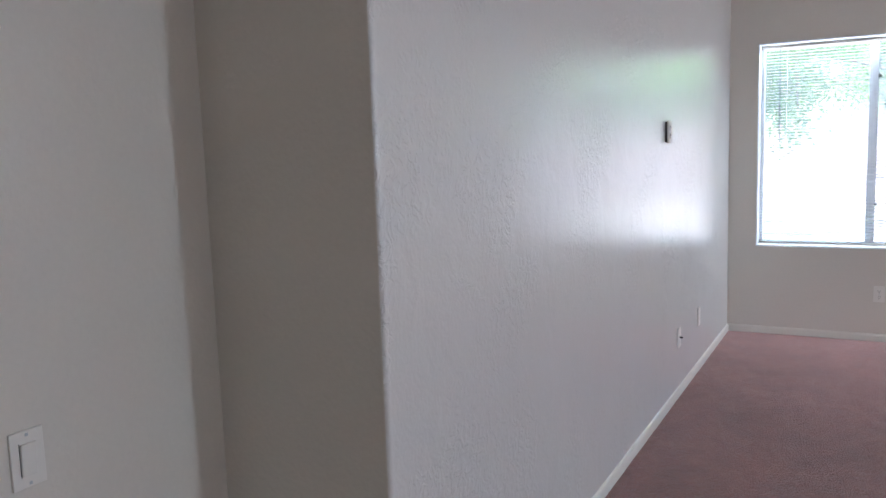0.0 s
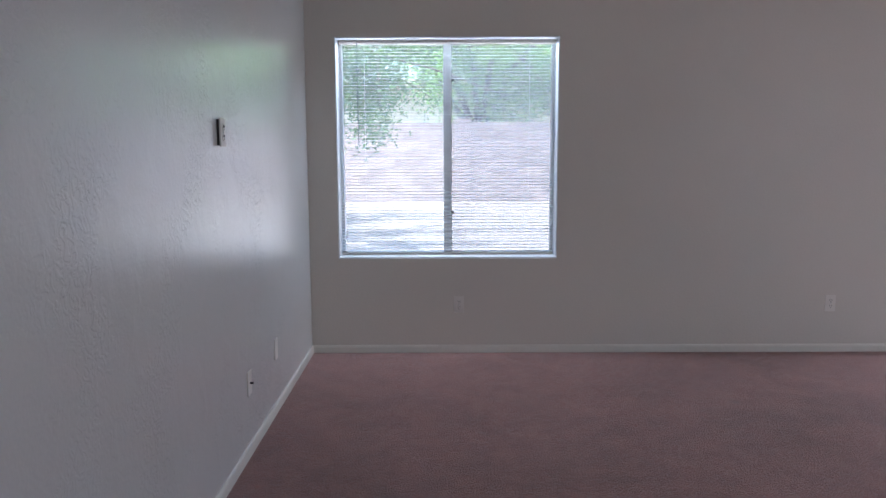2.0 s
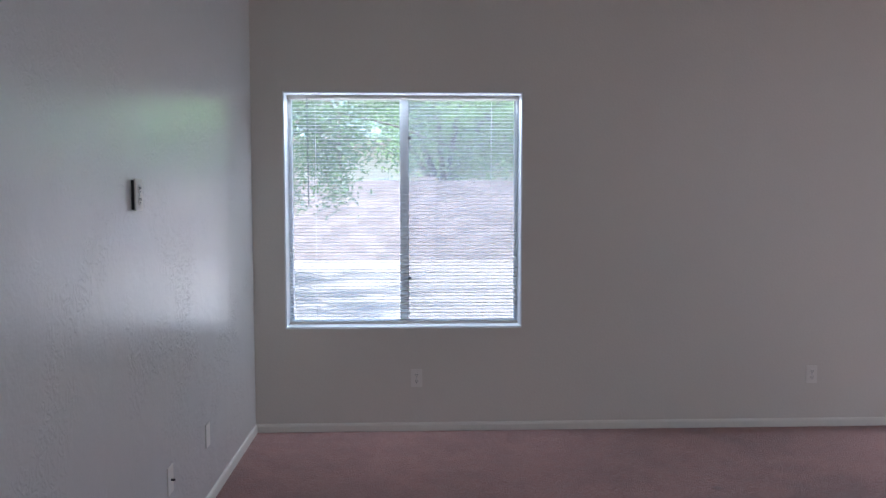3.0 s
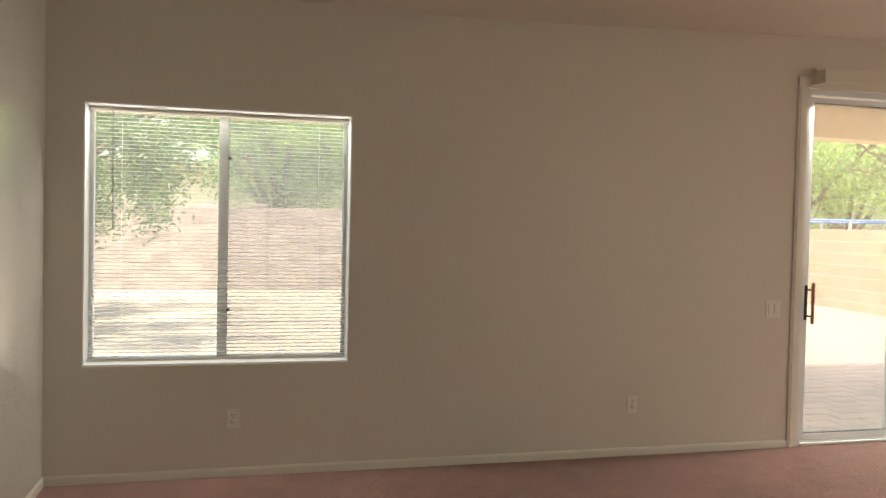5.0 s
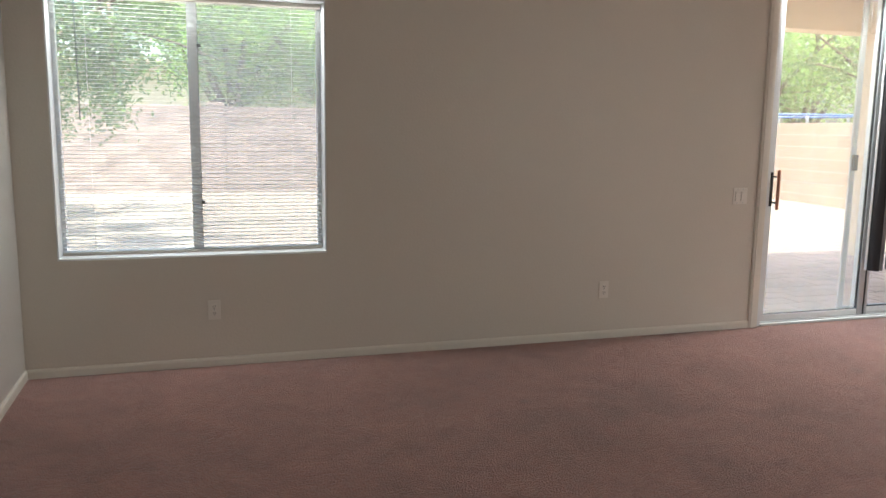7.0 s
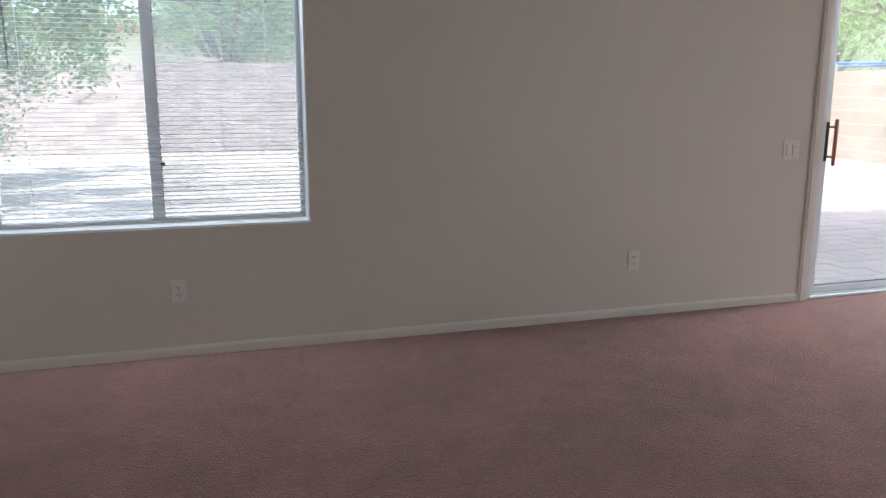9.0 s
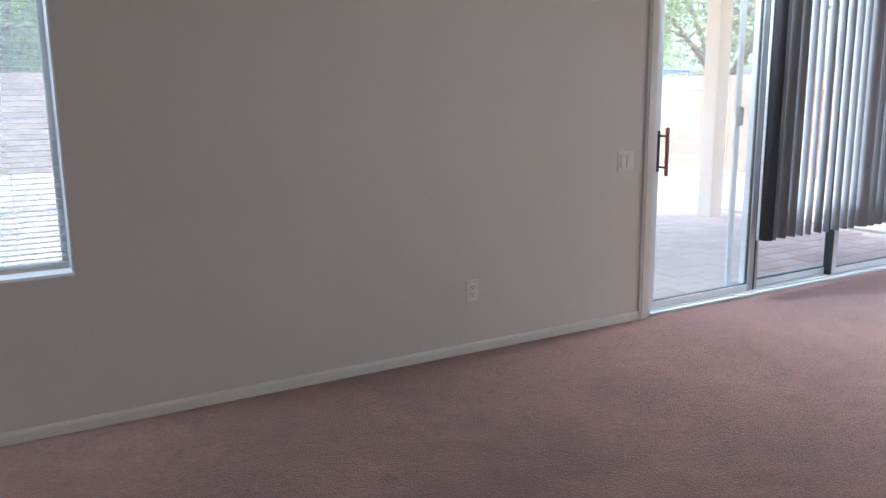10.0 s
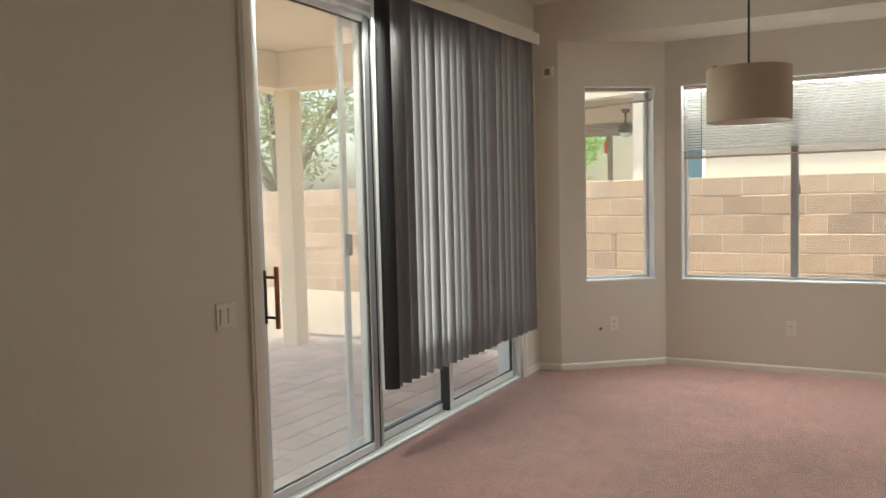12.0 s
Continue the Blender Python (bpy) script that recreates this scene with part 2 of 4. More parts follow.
GROUND = surface("gravel_ground", (0.19, 0.16, 0.135), 0.95, spread=0.25, scale=0.8, grain=45, bump=0.8, relief=0.03)
STUCCO = surface("stucco_cream", (0.66, 0.58, 0.47), 0.95, spread=0.05, scale=1, grain=60, bump=0.5)
STUCCO2 = surface("stucco_peach", (0.80, 0.66, 0.49), 0.9, spread=0.04, scale=1, grain=60, bump=0.3)
ROOF = surface("roof_tile", (0.34, 0.24, 0.19), 0.9, spread=0.2, scale=2, grain=20, bump=0.4)
BARK = surface("bark", (0.10, 0.075, 0.055), 0.95, spread=0.3, scale=6, grain=30, bump=0.8, relief=0.02)
# leaf colours hold sun and haze: far crowns paled or muted, near one darkened
LEAF = leaf_material("leaf_sunlit", (0.25, 0.365, 0.175))
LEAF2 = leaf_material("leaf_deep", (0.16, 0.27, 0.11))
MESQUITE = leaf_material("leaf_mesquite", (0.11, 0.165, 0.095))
LEAF3 = leaf_material("leaf_near_darkened", (0.07, 0.11, 0.06))
TEAL = surface("tinted_glass", (0.05, 0.13, 0.17), 0.12, spread=0.05, bump=0)
GREYGLASS = surface("grey_glass", (0.09, 0.10, 0.11), 0.15, spread=0.05, bump=0)
WINWHITE = surface("far_frame_white", (0.8, 0.8, 0.8), 0.5, bump=0)
ORANGE = surface("orange_plastic", (0.75, 0.13, 0.03), 0.5, bump=0)
BLUE = surface("blue_tube", (0.06, 0.16, 0.45), 0.4, bump=0)
TIMBER = surface("patio_timber", (0.36, 0.29, 0.23), 0.8, spread=0.2, scale=4, grain=40, bump=0.3)
GREYMATT = surface("grey_matt", (0.22, 0.21, 0.20), 0.8, bump=0)
FANMETAL = surface("fan_bronze", (0.06, 0.045, 0.035), 0.4, 0.5, bump=0)


# mesh helpers
def link(name, bm, material, parent=None, label="", smooth=False):
    me = bpy.data.meshes.new(name)
    bm.normal_update()
    bm.to_mesh(me)
    bm.free()
    me.materials.append(material)
    if smooth:
        for p in me.polygons:
            p.use_smooth = True
    ob = new(name, me)
    ob.parent = parent
    if label:
        ob["label"] = label
    return ob


def part(name, bm, material, parent, label="", smooth=False):
    return link(name, bm, material, parent, label, smooth)


def share(name, ob, m, parent):
    """Another object on the same mesh."""
    o = new(name, ob.data)
    o.parent = parent
    o.matrix_basis = m
    return o


def empty(name, loc=(0, 0, 0), rz=0.0):
    e = new(name)
    e.matrix_basis = pose(*loc, 0, 0, rz)
    e.empty_display_size = 0.1
    return e


def box(bm, x0, x1, y0, y1, z0, z1, bevel=0.0, m=None):
    v = [bm.verts.new((x, y, z)) for x in (x0, x1) for y in (y0, y1) for z in (z0, z1)]
    f = [bm.faces.new([v[i] for i in q]) for q in ((0, 1, 3, 2), (4, 6, 7, 5), (0, 4, 5, 1), (2, 3, 7, 6), (0, 2, 6, 4), (1, 5, 7, 3))]
    if bevel:
        r = bmesh.ops.bevel(bm, geom=list({e for q in f for e in q.edges}), offset=bevel, segments=2, profile=0.6, affect="EDGES")
        v = list({w for q in r["faces"] for w in q.verts} | {w for w in v if w.is_valid})
    if m is not None:
        bmesh.ops.transform(bm, matrix=m, verts=[w for w in v if w.is_valid])
    return bm


def boxed(*a, **k):
    return box(bmesh.new(), *a, **k)


def tube(bm, pts, radii, sides=8, cap=True):
    """A tapered tube along points."""
    rings = []
    pts = [Vector(p) for p in pts]
    for i, p in enumerate(pts):
        d = (pts[min(i + 1, len(pts) - 1)] - pts[max(i - 1, 0)]).normalized()
        a = d.orthogonal().normalized() if i == 0 else (rings[-1][1] - d * rings[-1][1].dot(d)).normalized()
        b = d.cross(a)
        r = radii[i] if hasattr(radii, "__len__") else radii
        rings.append(([bm.verts.new(p + (a * math.cos(2 * math.pi * k / sides) + b * math.sin(2 * math.pi * k / sides)) * r) for k in range(sides)], a))
    for (q, _), (s, _) in zip(rings, rings[1:]):
        for k in range(sides):
            bm.faces.new((q[k], q[(k + 1) % sides], s[(k + 1) % sides], s[k]))
    if cap:
        bm.faces.new(rings[0][0][::-1])
        bm.faces.new(rings[-1][0])
    return bm


def lathe(bm, profile, sides=32, centre=(0, 0, 0)):
    rings = [[bm.verts.new((centre[0] + r * math.cos(2 * math.pi * k / sides), centre[1] + r * math.sin(2 * math.pi * k / sides), centre[2] + z)) for k in range(sides)] for r, z in profile]
    for q, s in zip(rings, rings[1:]):
        for k in range(sides):
            bm.faces.new((q[k], q[(k + 1) % sides], s[(k + 1) % sides], s[k]))
    return bm


def pierced(u0, u1, v0, v1, holes, thick):
    """A wall in local u (x), v (z), from y = 0 (room side) to y = thick, with rectangular openings through it."""
    bm = bmesh.new()
    us = sorted({u0, u1, *(h[0] for h in holes), *(h[1] for h in holes)})
    vs = sorted({v0, v1, *(h[2] for h in holes), *(h[3] for h in holes)})
    solid = lambda i, j: 0 <= i < len(us) - 1 and 0 <= j < len(vs) - 1 and not any(
        h[0] <= (us[i] + us[i + 1]) / 2 <= h[1] and h[2] <= (vs[j] + vs[j + 1]) / 2 <= h[3] for h in holes)
    pts = {}

    def at(i, j, k):
        if (i, j, k) not in pts:
            pts[i, j, k] = bm.verts.new((us[i], k * thick, vs[j]))
        return pts[i, j, k]

    for i in range(len(us) - 1):
        for j in range(len(vs) - 1):
            if not solid(i, j):
                continue
            bm.faces.new((at(i, j, 0), at(i + 1, j, 0), at(i + 1, j + 1, 0), at(i, j + 1, 0)))
            bm.faces.new((at(i, j, 1), at(i, j + 1, 1), at(i + 1, j + 1, 1), at(i + 1, j, 1)))
            for di, dj, p, q in ((-1, 0, (i, j), (i, j + 1)), (1, 0, (i + 1, j + 1), (i + 1, j)), (0, -1, (i + 1, j), (i, j)), (0, 1, (i, j + 1), (i + 1, j + 1))):
                if not solid(i + di, j + dj):
                    bm.faces.new((at(*p, 0), at(*q, 0), at(*q, 1), at(*p, 1)))
    return bm


def structure(ob, label, category):
    return tagged(ob, label, category, "", "structure")


# ---- the room ----
WIN = (0.192, 1.662, 0.648, 2.108)
DOOR = (4.77, 7.77, 0.0, 2.47)
NT = 0.21
CEIL_Z, EAST, BAY, BAY_Z = 2.745, 8.13, 8.70, 2.64
BAY_Y0, BAY_Y1 = -0.905, -2.835
RECESS_Y, RECESS_X, SOUTH = -4.764, -0.497, -7.6
DIAG = math.hypot(BAY - EAST, BAY_Y0 + 0.195)
ANG = math.degrees(math.atan2(BAY_Y0 + 0.195, BAY - EAST))
END_Y = BAY_Y1 + BAY_Y0 + 0.195
LIFT = lambda x: CEIL_Z + max(0.0, x - 2.6) * 0.036

bm = bmesh.new()
gx, gy = 28, 24
pts = [[bm.verts.new((-0.7 + 9.7 * i / gx, SOUTH - 0.1 + (0.1 - SOUTH + 0.02) * j / gy, 0)) for j in range(gy + 1)] for i in range(gx + 1)]
for i in range(gx):
    for j in range(gy):
        bm.faces.new((pts[i][j], pts[i + 1][j], pts[i + 1][j + 1], pts[i][j + 1]))
r = bmesh.ops.extrude_face_region(bm, geom=bm.faces[:])
bmesh.ops.translate(bm, vec=(0, 0, -0.1), verts=[v for v in r["geom"] if isinstance(v, bmesh.types.BMVert)])
bmesh.ops.recalc_face_normals(bm, faces=bm.faces[:])
structure(link("floor", bm, CARPET), "worn mauve brown wall-to-wall carpet with faint stains", "carpet")

structure(link("wall_north", pierced(-0.2, 8.33, -0.15, 3.1, [WIN, DOOR], NT), WALL), "warm white textured wall with a window and a patio door", "wall")

# west wall, ending in a rounded corner
bm = boxed(-0.2, 0.0, RECESS_Y, 0.0, -0.1, 3.1)
edge = [e for e in bm.edges if all(abs(v.co.x) < 1e-6 and abs(v.co.y - RECESS_Y) < 1e-6 for v in e.verts)]
bmesh.ops.bevel(bm, geom=edge, offset=0.012, segments=5, profile=0.5, affect="EDGES")
bm.normal_update()
# lightened paint on the window-lit side, plain WALL on the south end
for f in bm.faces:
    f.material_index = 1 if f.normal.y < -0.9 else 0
west_wall = link("wall_west", bm, TROWEL_LIT)
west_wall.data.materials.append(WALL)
structure(west_wall, "glossy wall with hand-trowelled plaster texture, its paint lightened for window light", "wall")
structure(link("wall_recess_end", boxed(RECESS_X - 0.2, -0.2, RECESS_Y, RECESS_Y + 0.2, -0.1, 3.1), WALL), "warm white painted wall facing the entry", "wall")
structure(link("wall_recess_side", boxed(RECESS_X - 0.2, RECESS_X, SOUTH - 0.2, RECESS_Y, -0.1, 3.1), WALL), "warm white painted wall with a rocker switch", "wall")
# invented opening, never in view, that only brings more light into the room
ADDED_WINDOWS = ((5.7, 7.1),)
w = structure(link("wall_south", pierced(-8.33, -RECESS_X, -0.1, 3.1, [(-b, -a, 0.7, 2.1) for a, b in ADDED_WINDOWS], 0.2), WALL), "warm white painted wall, unseen, with one window added for light", "wall")
w.matrix_basis = pose(0, SOUTH, 0, 0, 0, 180)

# east side: short return, the bay and its header
structure(link("wall_east_return", boxed(EAST, EAST + 0.2, -0.195, 0.0, -0.1, 3.1), WALL), "short warm white wall beside the patio door", "wall")
structure(link("wall_east", boxed(EAST, EAST + 0.2, SOUTH, END_Y, -0.1, 3.1), WALL), "plain warm white painted wall", "wall")
structure(link("bay_header", boxed(EAST, EAST + 0.2, END_Y, -0.195, BAY_Z, 3.1), WALL), "warm white dropped header over the bay", "header")
structure(link("bay_ceiling", boxed(EAST + 0.2, 9.0, -3.9, 0.0, BAY_Z, BAY_Z + 0.12), CEIL), "white low ceiling of the window bay", "ceiling")
B1 = (0.218, 0.818, 0.712, 2.289)
B2 = (0.127, 1.803, 0.706, 2.286)
w = structure(link("wall_bay_angle", pierced(0, DIAG, -0.1, BAY_Z, [(B1[0], B1[1], B1[2], B1[3])], 0.16), WALL), "warm white angled bay wall with a narrow window", "wall")
w.matrix_basis = pose(EAST, -0.195, 0, 0, 0, ANG)
w = structure(link("wall_bay_front", pierced(0, BAY_Y0 - BAY_Y1, -0.1, BAY_Z, [B2], 0.16), WALL), "warm white bay wall with a wide window", "wall")
w.matrix_basis = pose(BAY, BAY_Y0, 0, 0, 0, -90)
w = structure(link("wall_bay_angle_far", pierced(0, DIAG, -0.1, BAY_Z, [(DIAG - B1[1], DIAG - B1[0], B1[2], B1[3])], 0.16), WALL), "warm white angled bay wall with a narrow window", "wall")
w.matrix_basis = pose(BAY, BAY_Y1, 0, 0, 0, -180 - ANG)

# ceiling, flat over the west end and rising gently to the east
bm = bmesh.new()
xs = [-0.9, 2.6, 8.4]
low = [[bm.verts.new((x, y, LIFT(x))) for y in (SOUTH - 0.3, 0.0)] for x in xs]
top = [[bm.verts.new((x, y, LIFT(x) + 0.2)) for y in (SOUTH - 0.3, 0.0)] for x in xs]
for i in range(2):
    bm.faces.new((low[i][0], low[i][1], low[i + 1][1], low[i + 1][0]))
    bm.faces.new((top[i][0], top[i + 1][0], top[i + 1][1], top[i][1]))
    for j in (0, 1):
        bm.faces.new((low[i][j], low[i + 1][j], top[i + 1][j], top[i][j]))
for i in (0, 2):
    bm.faces.new((low[i][0], low[i][1], top[i][1], top[i][0]))
bmesh.ops.recalc_face_normals(bm, faces=bm.faces[:])
structure(link("ceiling", bm, CEIL), "white textured ceiling", "ceiling")


def baseboard(a, b, label="white painted baseboard with a rounded top"):
    """A skirting board from a to b on the floor; the room lies to the right of a -> b."""
    a, b = Vector((*a, 0)), Vector((*b, 0))
    d = (b - a).normalized()
    n = Vector((d.y, -d.x, 0))
    prof = [(0, 0), (0.012, 0), (0.012, 0.038), (0.009, 0.047), (0.004, 0.053), (0, 0.053)]
    bm = bmesh.new()
    rings = [[bm.verts.new(p + n * o + Vector((0, 0, z))) for o, z in prof] for p in (a, b)]
    for k in range(len(prof)):
        q = (k + 1) % len(prof)
        bm.faces.new((rings[0][k], rings[0][q], rings[1][q], rings[1][k]))
    bm.faces.new(rings[0]), bm.faces.new(rings[1][::-1])
    bmesh.ops.recalc_face_normals(bm, faces=bm.faces[:])
    return structure(link("baseboard", bm, TRIM), label, "baseboard")


baseboard((0.0, 0.0), (4.70, 0.0))
baseboard((7.86, 0.0), (EAST, 0.0))
baseboard((0.0, RECESS_Y), (0.0, -0.013))
baseboard((RECESS_X, RECESS_Y), (-0.0, RECESS_Y))
baseboard((RECESS_X, SOUTH), (RECESS_X, RECESS_Y - 0.013))
baseboard((EAST, -0.013), (EAST, -0.195))
baseboard((EAST, -0.195), (BAY, BAY_Y0))
baseboard((BAY, BAY_Y0), (BAY, BAY_Y1))
baseboard((BAY, BAY_Y1), (EAST, END_Y))
baseboard((EAST, END_Y), (EAST, SOUTH))


# ---- windows ----
def slider_window(name, width, height, m, depth0, panes, label, mullion=0.052, reveal=0.13):
    """A horizontal sliding window in its opening; local x along the wall, y outwards, z up from the sill."""
    top = structure(empty(name), label, "window")
    top.matrix_basis = m
    y0, y1 = depth0, depth0 + 0.055
    fw = 0.030
    bm = bmesh.new()
    for a in ((0, width, y0, y1, 0, fw), (0, width, y0, y1, height - fw, height), (0, fw, y0, y1, fw, height - fw), (width - fw, width, y0, y1, fw, height - fw)):
        box(bm, *a, bevel=0.004)
    frame_ob = part("window_frame", bm, FRAME, top)
    part("window_sill", boxed(-0.0, width, 0.004, depth0 - 0.001, 0.0005, 0.012, bevel=0.003), REVEAL, top, "white painted sill")
    for side, a in (("left", (0.0005, 0.008)), ("right", (width - 0.008, width - 0.0005))):
        part("window_reveal", boxed(a[0], a[1], 0.004, depth0 - 0.001, 0.013, height - 0.009), REVEAL, top)
    part("window_reveal", boxed(0.0005, width - 0.0005, 0.004, depth0 - 0.001, height - 0.008, height - 0.0005), REVEAL, top)
    step = (width - 2 * fw) / panes
    for k in range(panes):
        u0 = fw + k * step
        g = part("pane", boxed(u0 + 0.003, u0 + step - 0.003, y0 + 0.022 + 0.014 * (k % 2), y0 + 0.026 + 0.014 * (k % 2), fw + 0.003, height - fw - 0.003), GLASS, top)
        g.visible_shadow = False
        if k:
            part("mullion", boxed(u0 - mullion / 2, u0 + mullion / 2, y0 - 0.008, y1 - 0.006, fw, height - fw, bevel=0.005), SILVER if name == "window_3" else REVEAL, top, "pale aluminium meeting rail")
            part("gasket", boxed(u0 + mullion / 2 - 0.001, u0 + mullion / 2 + 0.005, y0 + 0.004, y1 - 0.008, fw, height - fw), SILVER, top)
    return top


def latch(parent, u, z, y):
    part("latch", boxed(u - 0.004, u + 0.026, y - 0.010, y + 0.006, z - 0.010, z + 0.010, bevel=0.003), DARK, parent, "small dark sash latch")


WW, WH = WIN[1] - WIN[0], WIN[3] - WIN[2]
window_1 = slider_window("window_1", WW, WH, pose(WIN[0], 0, WIN[2]), 0.15, 2, "unseen two-pane sliding window added to let light in behind a mini blind")
latch(window_1, WW / 2 + 0.02, 1.839 - WIN[2], 0.155)
latch(window_1, WW / 2 + 0.02, 0.947 - WIN[2], 0.155)
g = part("insect_screen", boxed(WW / 2 + 0.03, WW - 0.03, 0.196, 0.198, 0.03, WH - 0.03), SCREENGLASS, window_1, "grey insect mesh outside one pane")
g.visible_shadow = False
window_2 = slider_window("window_2", B1[1] - B1[0], B1[3] - B1[2], pose(EAST, -0.195, 0, 0, 0, ANG) @ pose(B1[0], 0, B1[2]), 0.10, 1, "narrow white fixed bay window with a raised blind")
window_3 = slider_window("window_3", B2[1] - B2[0], B2[3] - B2[2], pose(BAY, BAY_Y0, 0, 0, 0, -90) @ pose(B2[0], 0, B2[2]), 0.10, 2, "wide white two-pane bay window under a half-raised blind", mullion=0.05)
window_4 = slider_window("window_4", B1[1] - B1[0], B1[3] - B1[2], pose(BAY, BAY_Y1, 0, 0, 0, -180 - ANG) @ pose(DIAG - B1[1], 0, B1[2]), 0.10, 1, "narrow white fixed bay window")
# window added for the invented south opening
for name, (a, b) in zip(("window_5",), ADDED_WINDOWS):
    slider_window(name, b - a, 1.4, pose(b, SOUTH, 0.7, 0, 0, 180), 0.15, 2, "unseen two-pane sliding window added to let light in")
part("latch", boxed(0.855, 0.885, 0.075, 0.094, 0.68, 0.75, bevel=0.006), SILVER, window_3, "small grey sash latch")


def slat_mesh(length, wide=0.025, thick=0.0003):
    """One bowed aluminium slat, closed."""
    bm = bmesh.new()
    prof = [(wide * (k / 4 - 0.5), 0.0006 * (1 - (k / 2 - 1) ** 2)) for k in range(5)]
    loop = [(y, z) for y, z in prof] + [(y, z - thick) for y, z in prof[::-1]]
    rings = [[bm.verts.new((x, y, z)) for y, z in loop] for x in (0, length)]
    for k in range(len(loop)):
        q = (k + 1) % len(loop)
        bm.faces.new((rings[0][k], rings[0][q], rings[1][q], rings[1][k]))
    bm.faces.new(rings[0][::-1]), bm.faces.new(rings[1])
    return bm


def mini_blind(label, width, drop, m, pitch=0.0215, tilt=0.0, wand=None, wand_len=0.65, stack=0, sag=0.0, cords=2):
    """A mini blind: headrail, slats on ladder cords, bottom rail, wand. stack slats lie packed on the bottom rail; sag lowers its left end."""
    top = tagged(empty("mini_blind"), label, "window blind", "mini blinds in the windows")
    top.matrix_basis = m
    part("headrail", boxed(0, width, -0.0125, 0.0125, -0.026, 0, bevel=0.002), RAIL_BACKLIT, top)
    n = max(1, int((drop - 0.03 - stack * 0.0035) / pitch))
    first = None
    skew = math.degrees(math.atan2(sag, width))
    for k in range(n):
        mm = pose(0.004, 0, -0.036 - k * pitch, tilt + random.uniform(-0.8, 0.8), -skew if sag and k > 1 else 0, 0)
        if first is None:
            first = part("slat", slat_mesh(width - 0.008), SLAT, top)
            first.matrix_basis = mm
        else:
            share("slat", first, mm, top)
    base = -drop + 0.018
    # packed slats take the darkened colour in place of backlit shade
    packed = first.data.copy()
    packed.materials[0] = RAIL_BACKLIT
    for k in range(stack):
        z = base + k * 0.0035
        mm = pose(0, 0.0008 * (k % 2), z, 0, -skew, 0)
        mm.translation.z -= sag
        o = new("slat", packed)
        o.parent = top
        o.matrix_basis = mm @ pose(0.004, 0, 0)
    o = part("bottom_rail", boxed(0.002, width - 0.002, -0.013, 0.013, base - 0.018, base - 0.002, bevel=0.003), RAIL_BACKLIT, top)
    o.matrix_basis = pose(0, 0, -sag, 0, -skew, 0)
    for k in range(cords):
        u = width * (0.12 + 0.76 * k / max(1, cords - 1))
        part("ladder_cord", tube(bmesh.new(), [(u, -0.0135, -0.02), (u, -0.0135, base + 0.002)], 0.0008, 5), SLAT, top)
    if wand is not None:
        part("wand", tube(bmesh.new(), [(wand, -0.022, -0.02), (wand + 0.004, -0.024, -wand_len)], 0.0035, 6), GREYGLASS, top, "thin tilt wand")
    return top


mini_blind("white aluminium mini blind lowered with open slats", WW - 0.022, WH - 0.022, pose(WIN[0] + 0.011, 0.118, WIN[3] - 0.0095), wand=0.125, wand_len=0.69, tilt=2)
mini_blind("white mini blind drawn up with a crooked stack", B1[1] - B1[0] - 0.03, 0.105, pose(EAST, -0.195, 0, 0, 0, ANG) @ pose(B1[0] + 0.015, 0.05, B1[3] - 0.0095), stack=18, sag=0.07)
mini_blind("white mini blind lowered half way with closed slats", B2[1] - B2[0] - 0.03, 0.585, pose(BAY, BAY_Y0, 0, 0, 0, -90) @ pose(B2[0] + 0.015, 0.05, B2[3] - 0.0095), tilt=44, wand=0.14, wand_len=0.75, stack=14, cords=3)

# ---- sliding patio door ----
door = structure(empty("door_1", (0, 0, 0)), "three-panel white aluminium sliding glass patio door, closed", "sliding door")
HEAD = 2.415
bm = bmesh.new()
box(bm, DOOR[0], 4.815, 0.012, 0.19, 0, DOOR[3], bevel=0.003)
box(bm, 7.735, DOOR[1], 0.012, 0.19, 0, DOOR[3], bevel=0.003)
box(bm, 4.815, 7.735, 0.012, 0.19, HEAD + 0.015, DOOR[3], bevel=0.003)
part("door_frame", bm, FRAME, door)
bm = bmesh.new()
box(bm, 4.815, 7.735, 0.004, 0.19, 0.001, 0.016, bevel=0.002)
for y in (0.03, 0.075, 0.12, 0.165):
    box(bm, 4.815, 7.735, y, y + 0.006, 0.016, 0.026)
part("track", bm, FRAME, door, "white aluminium floor track")


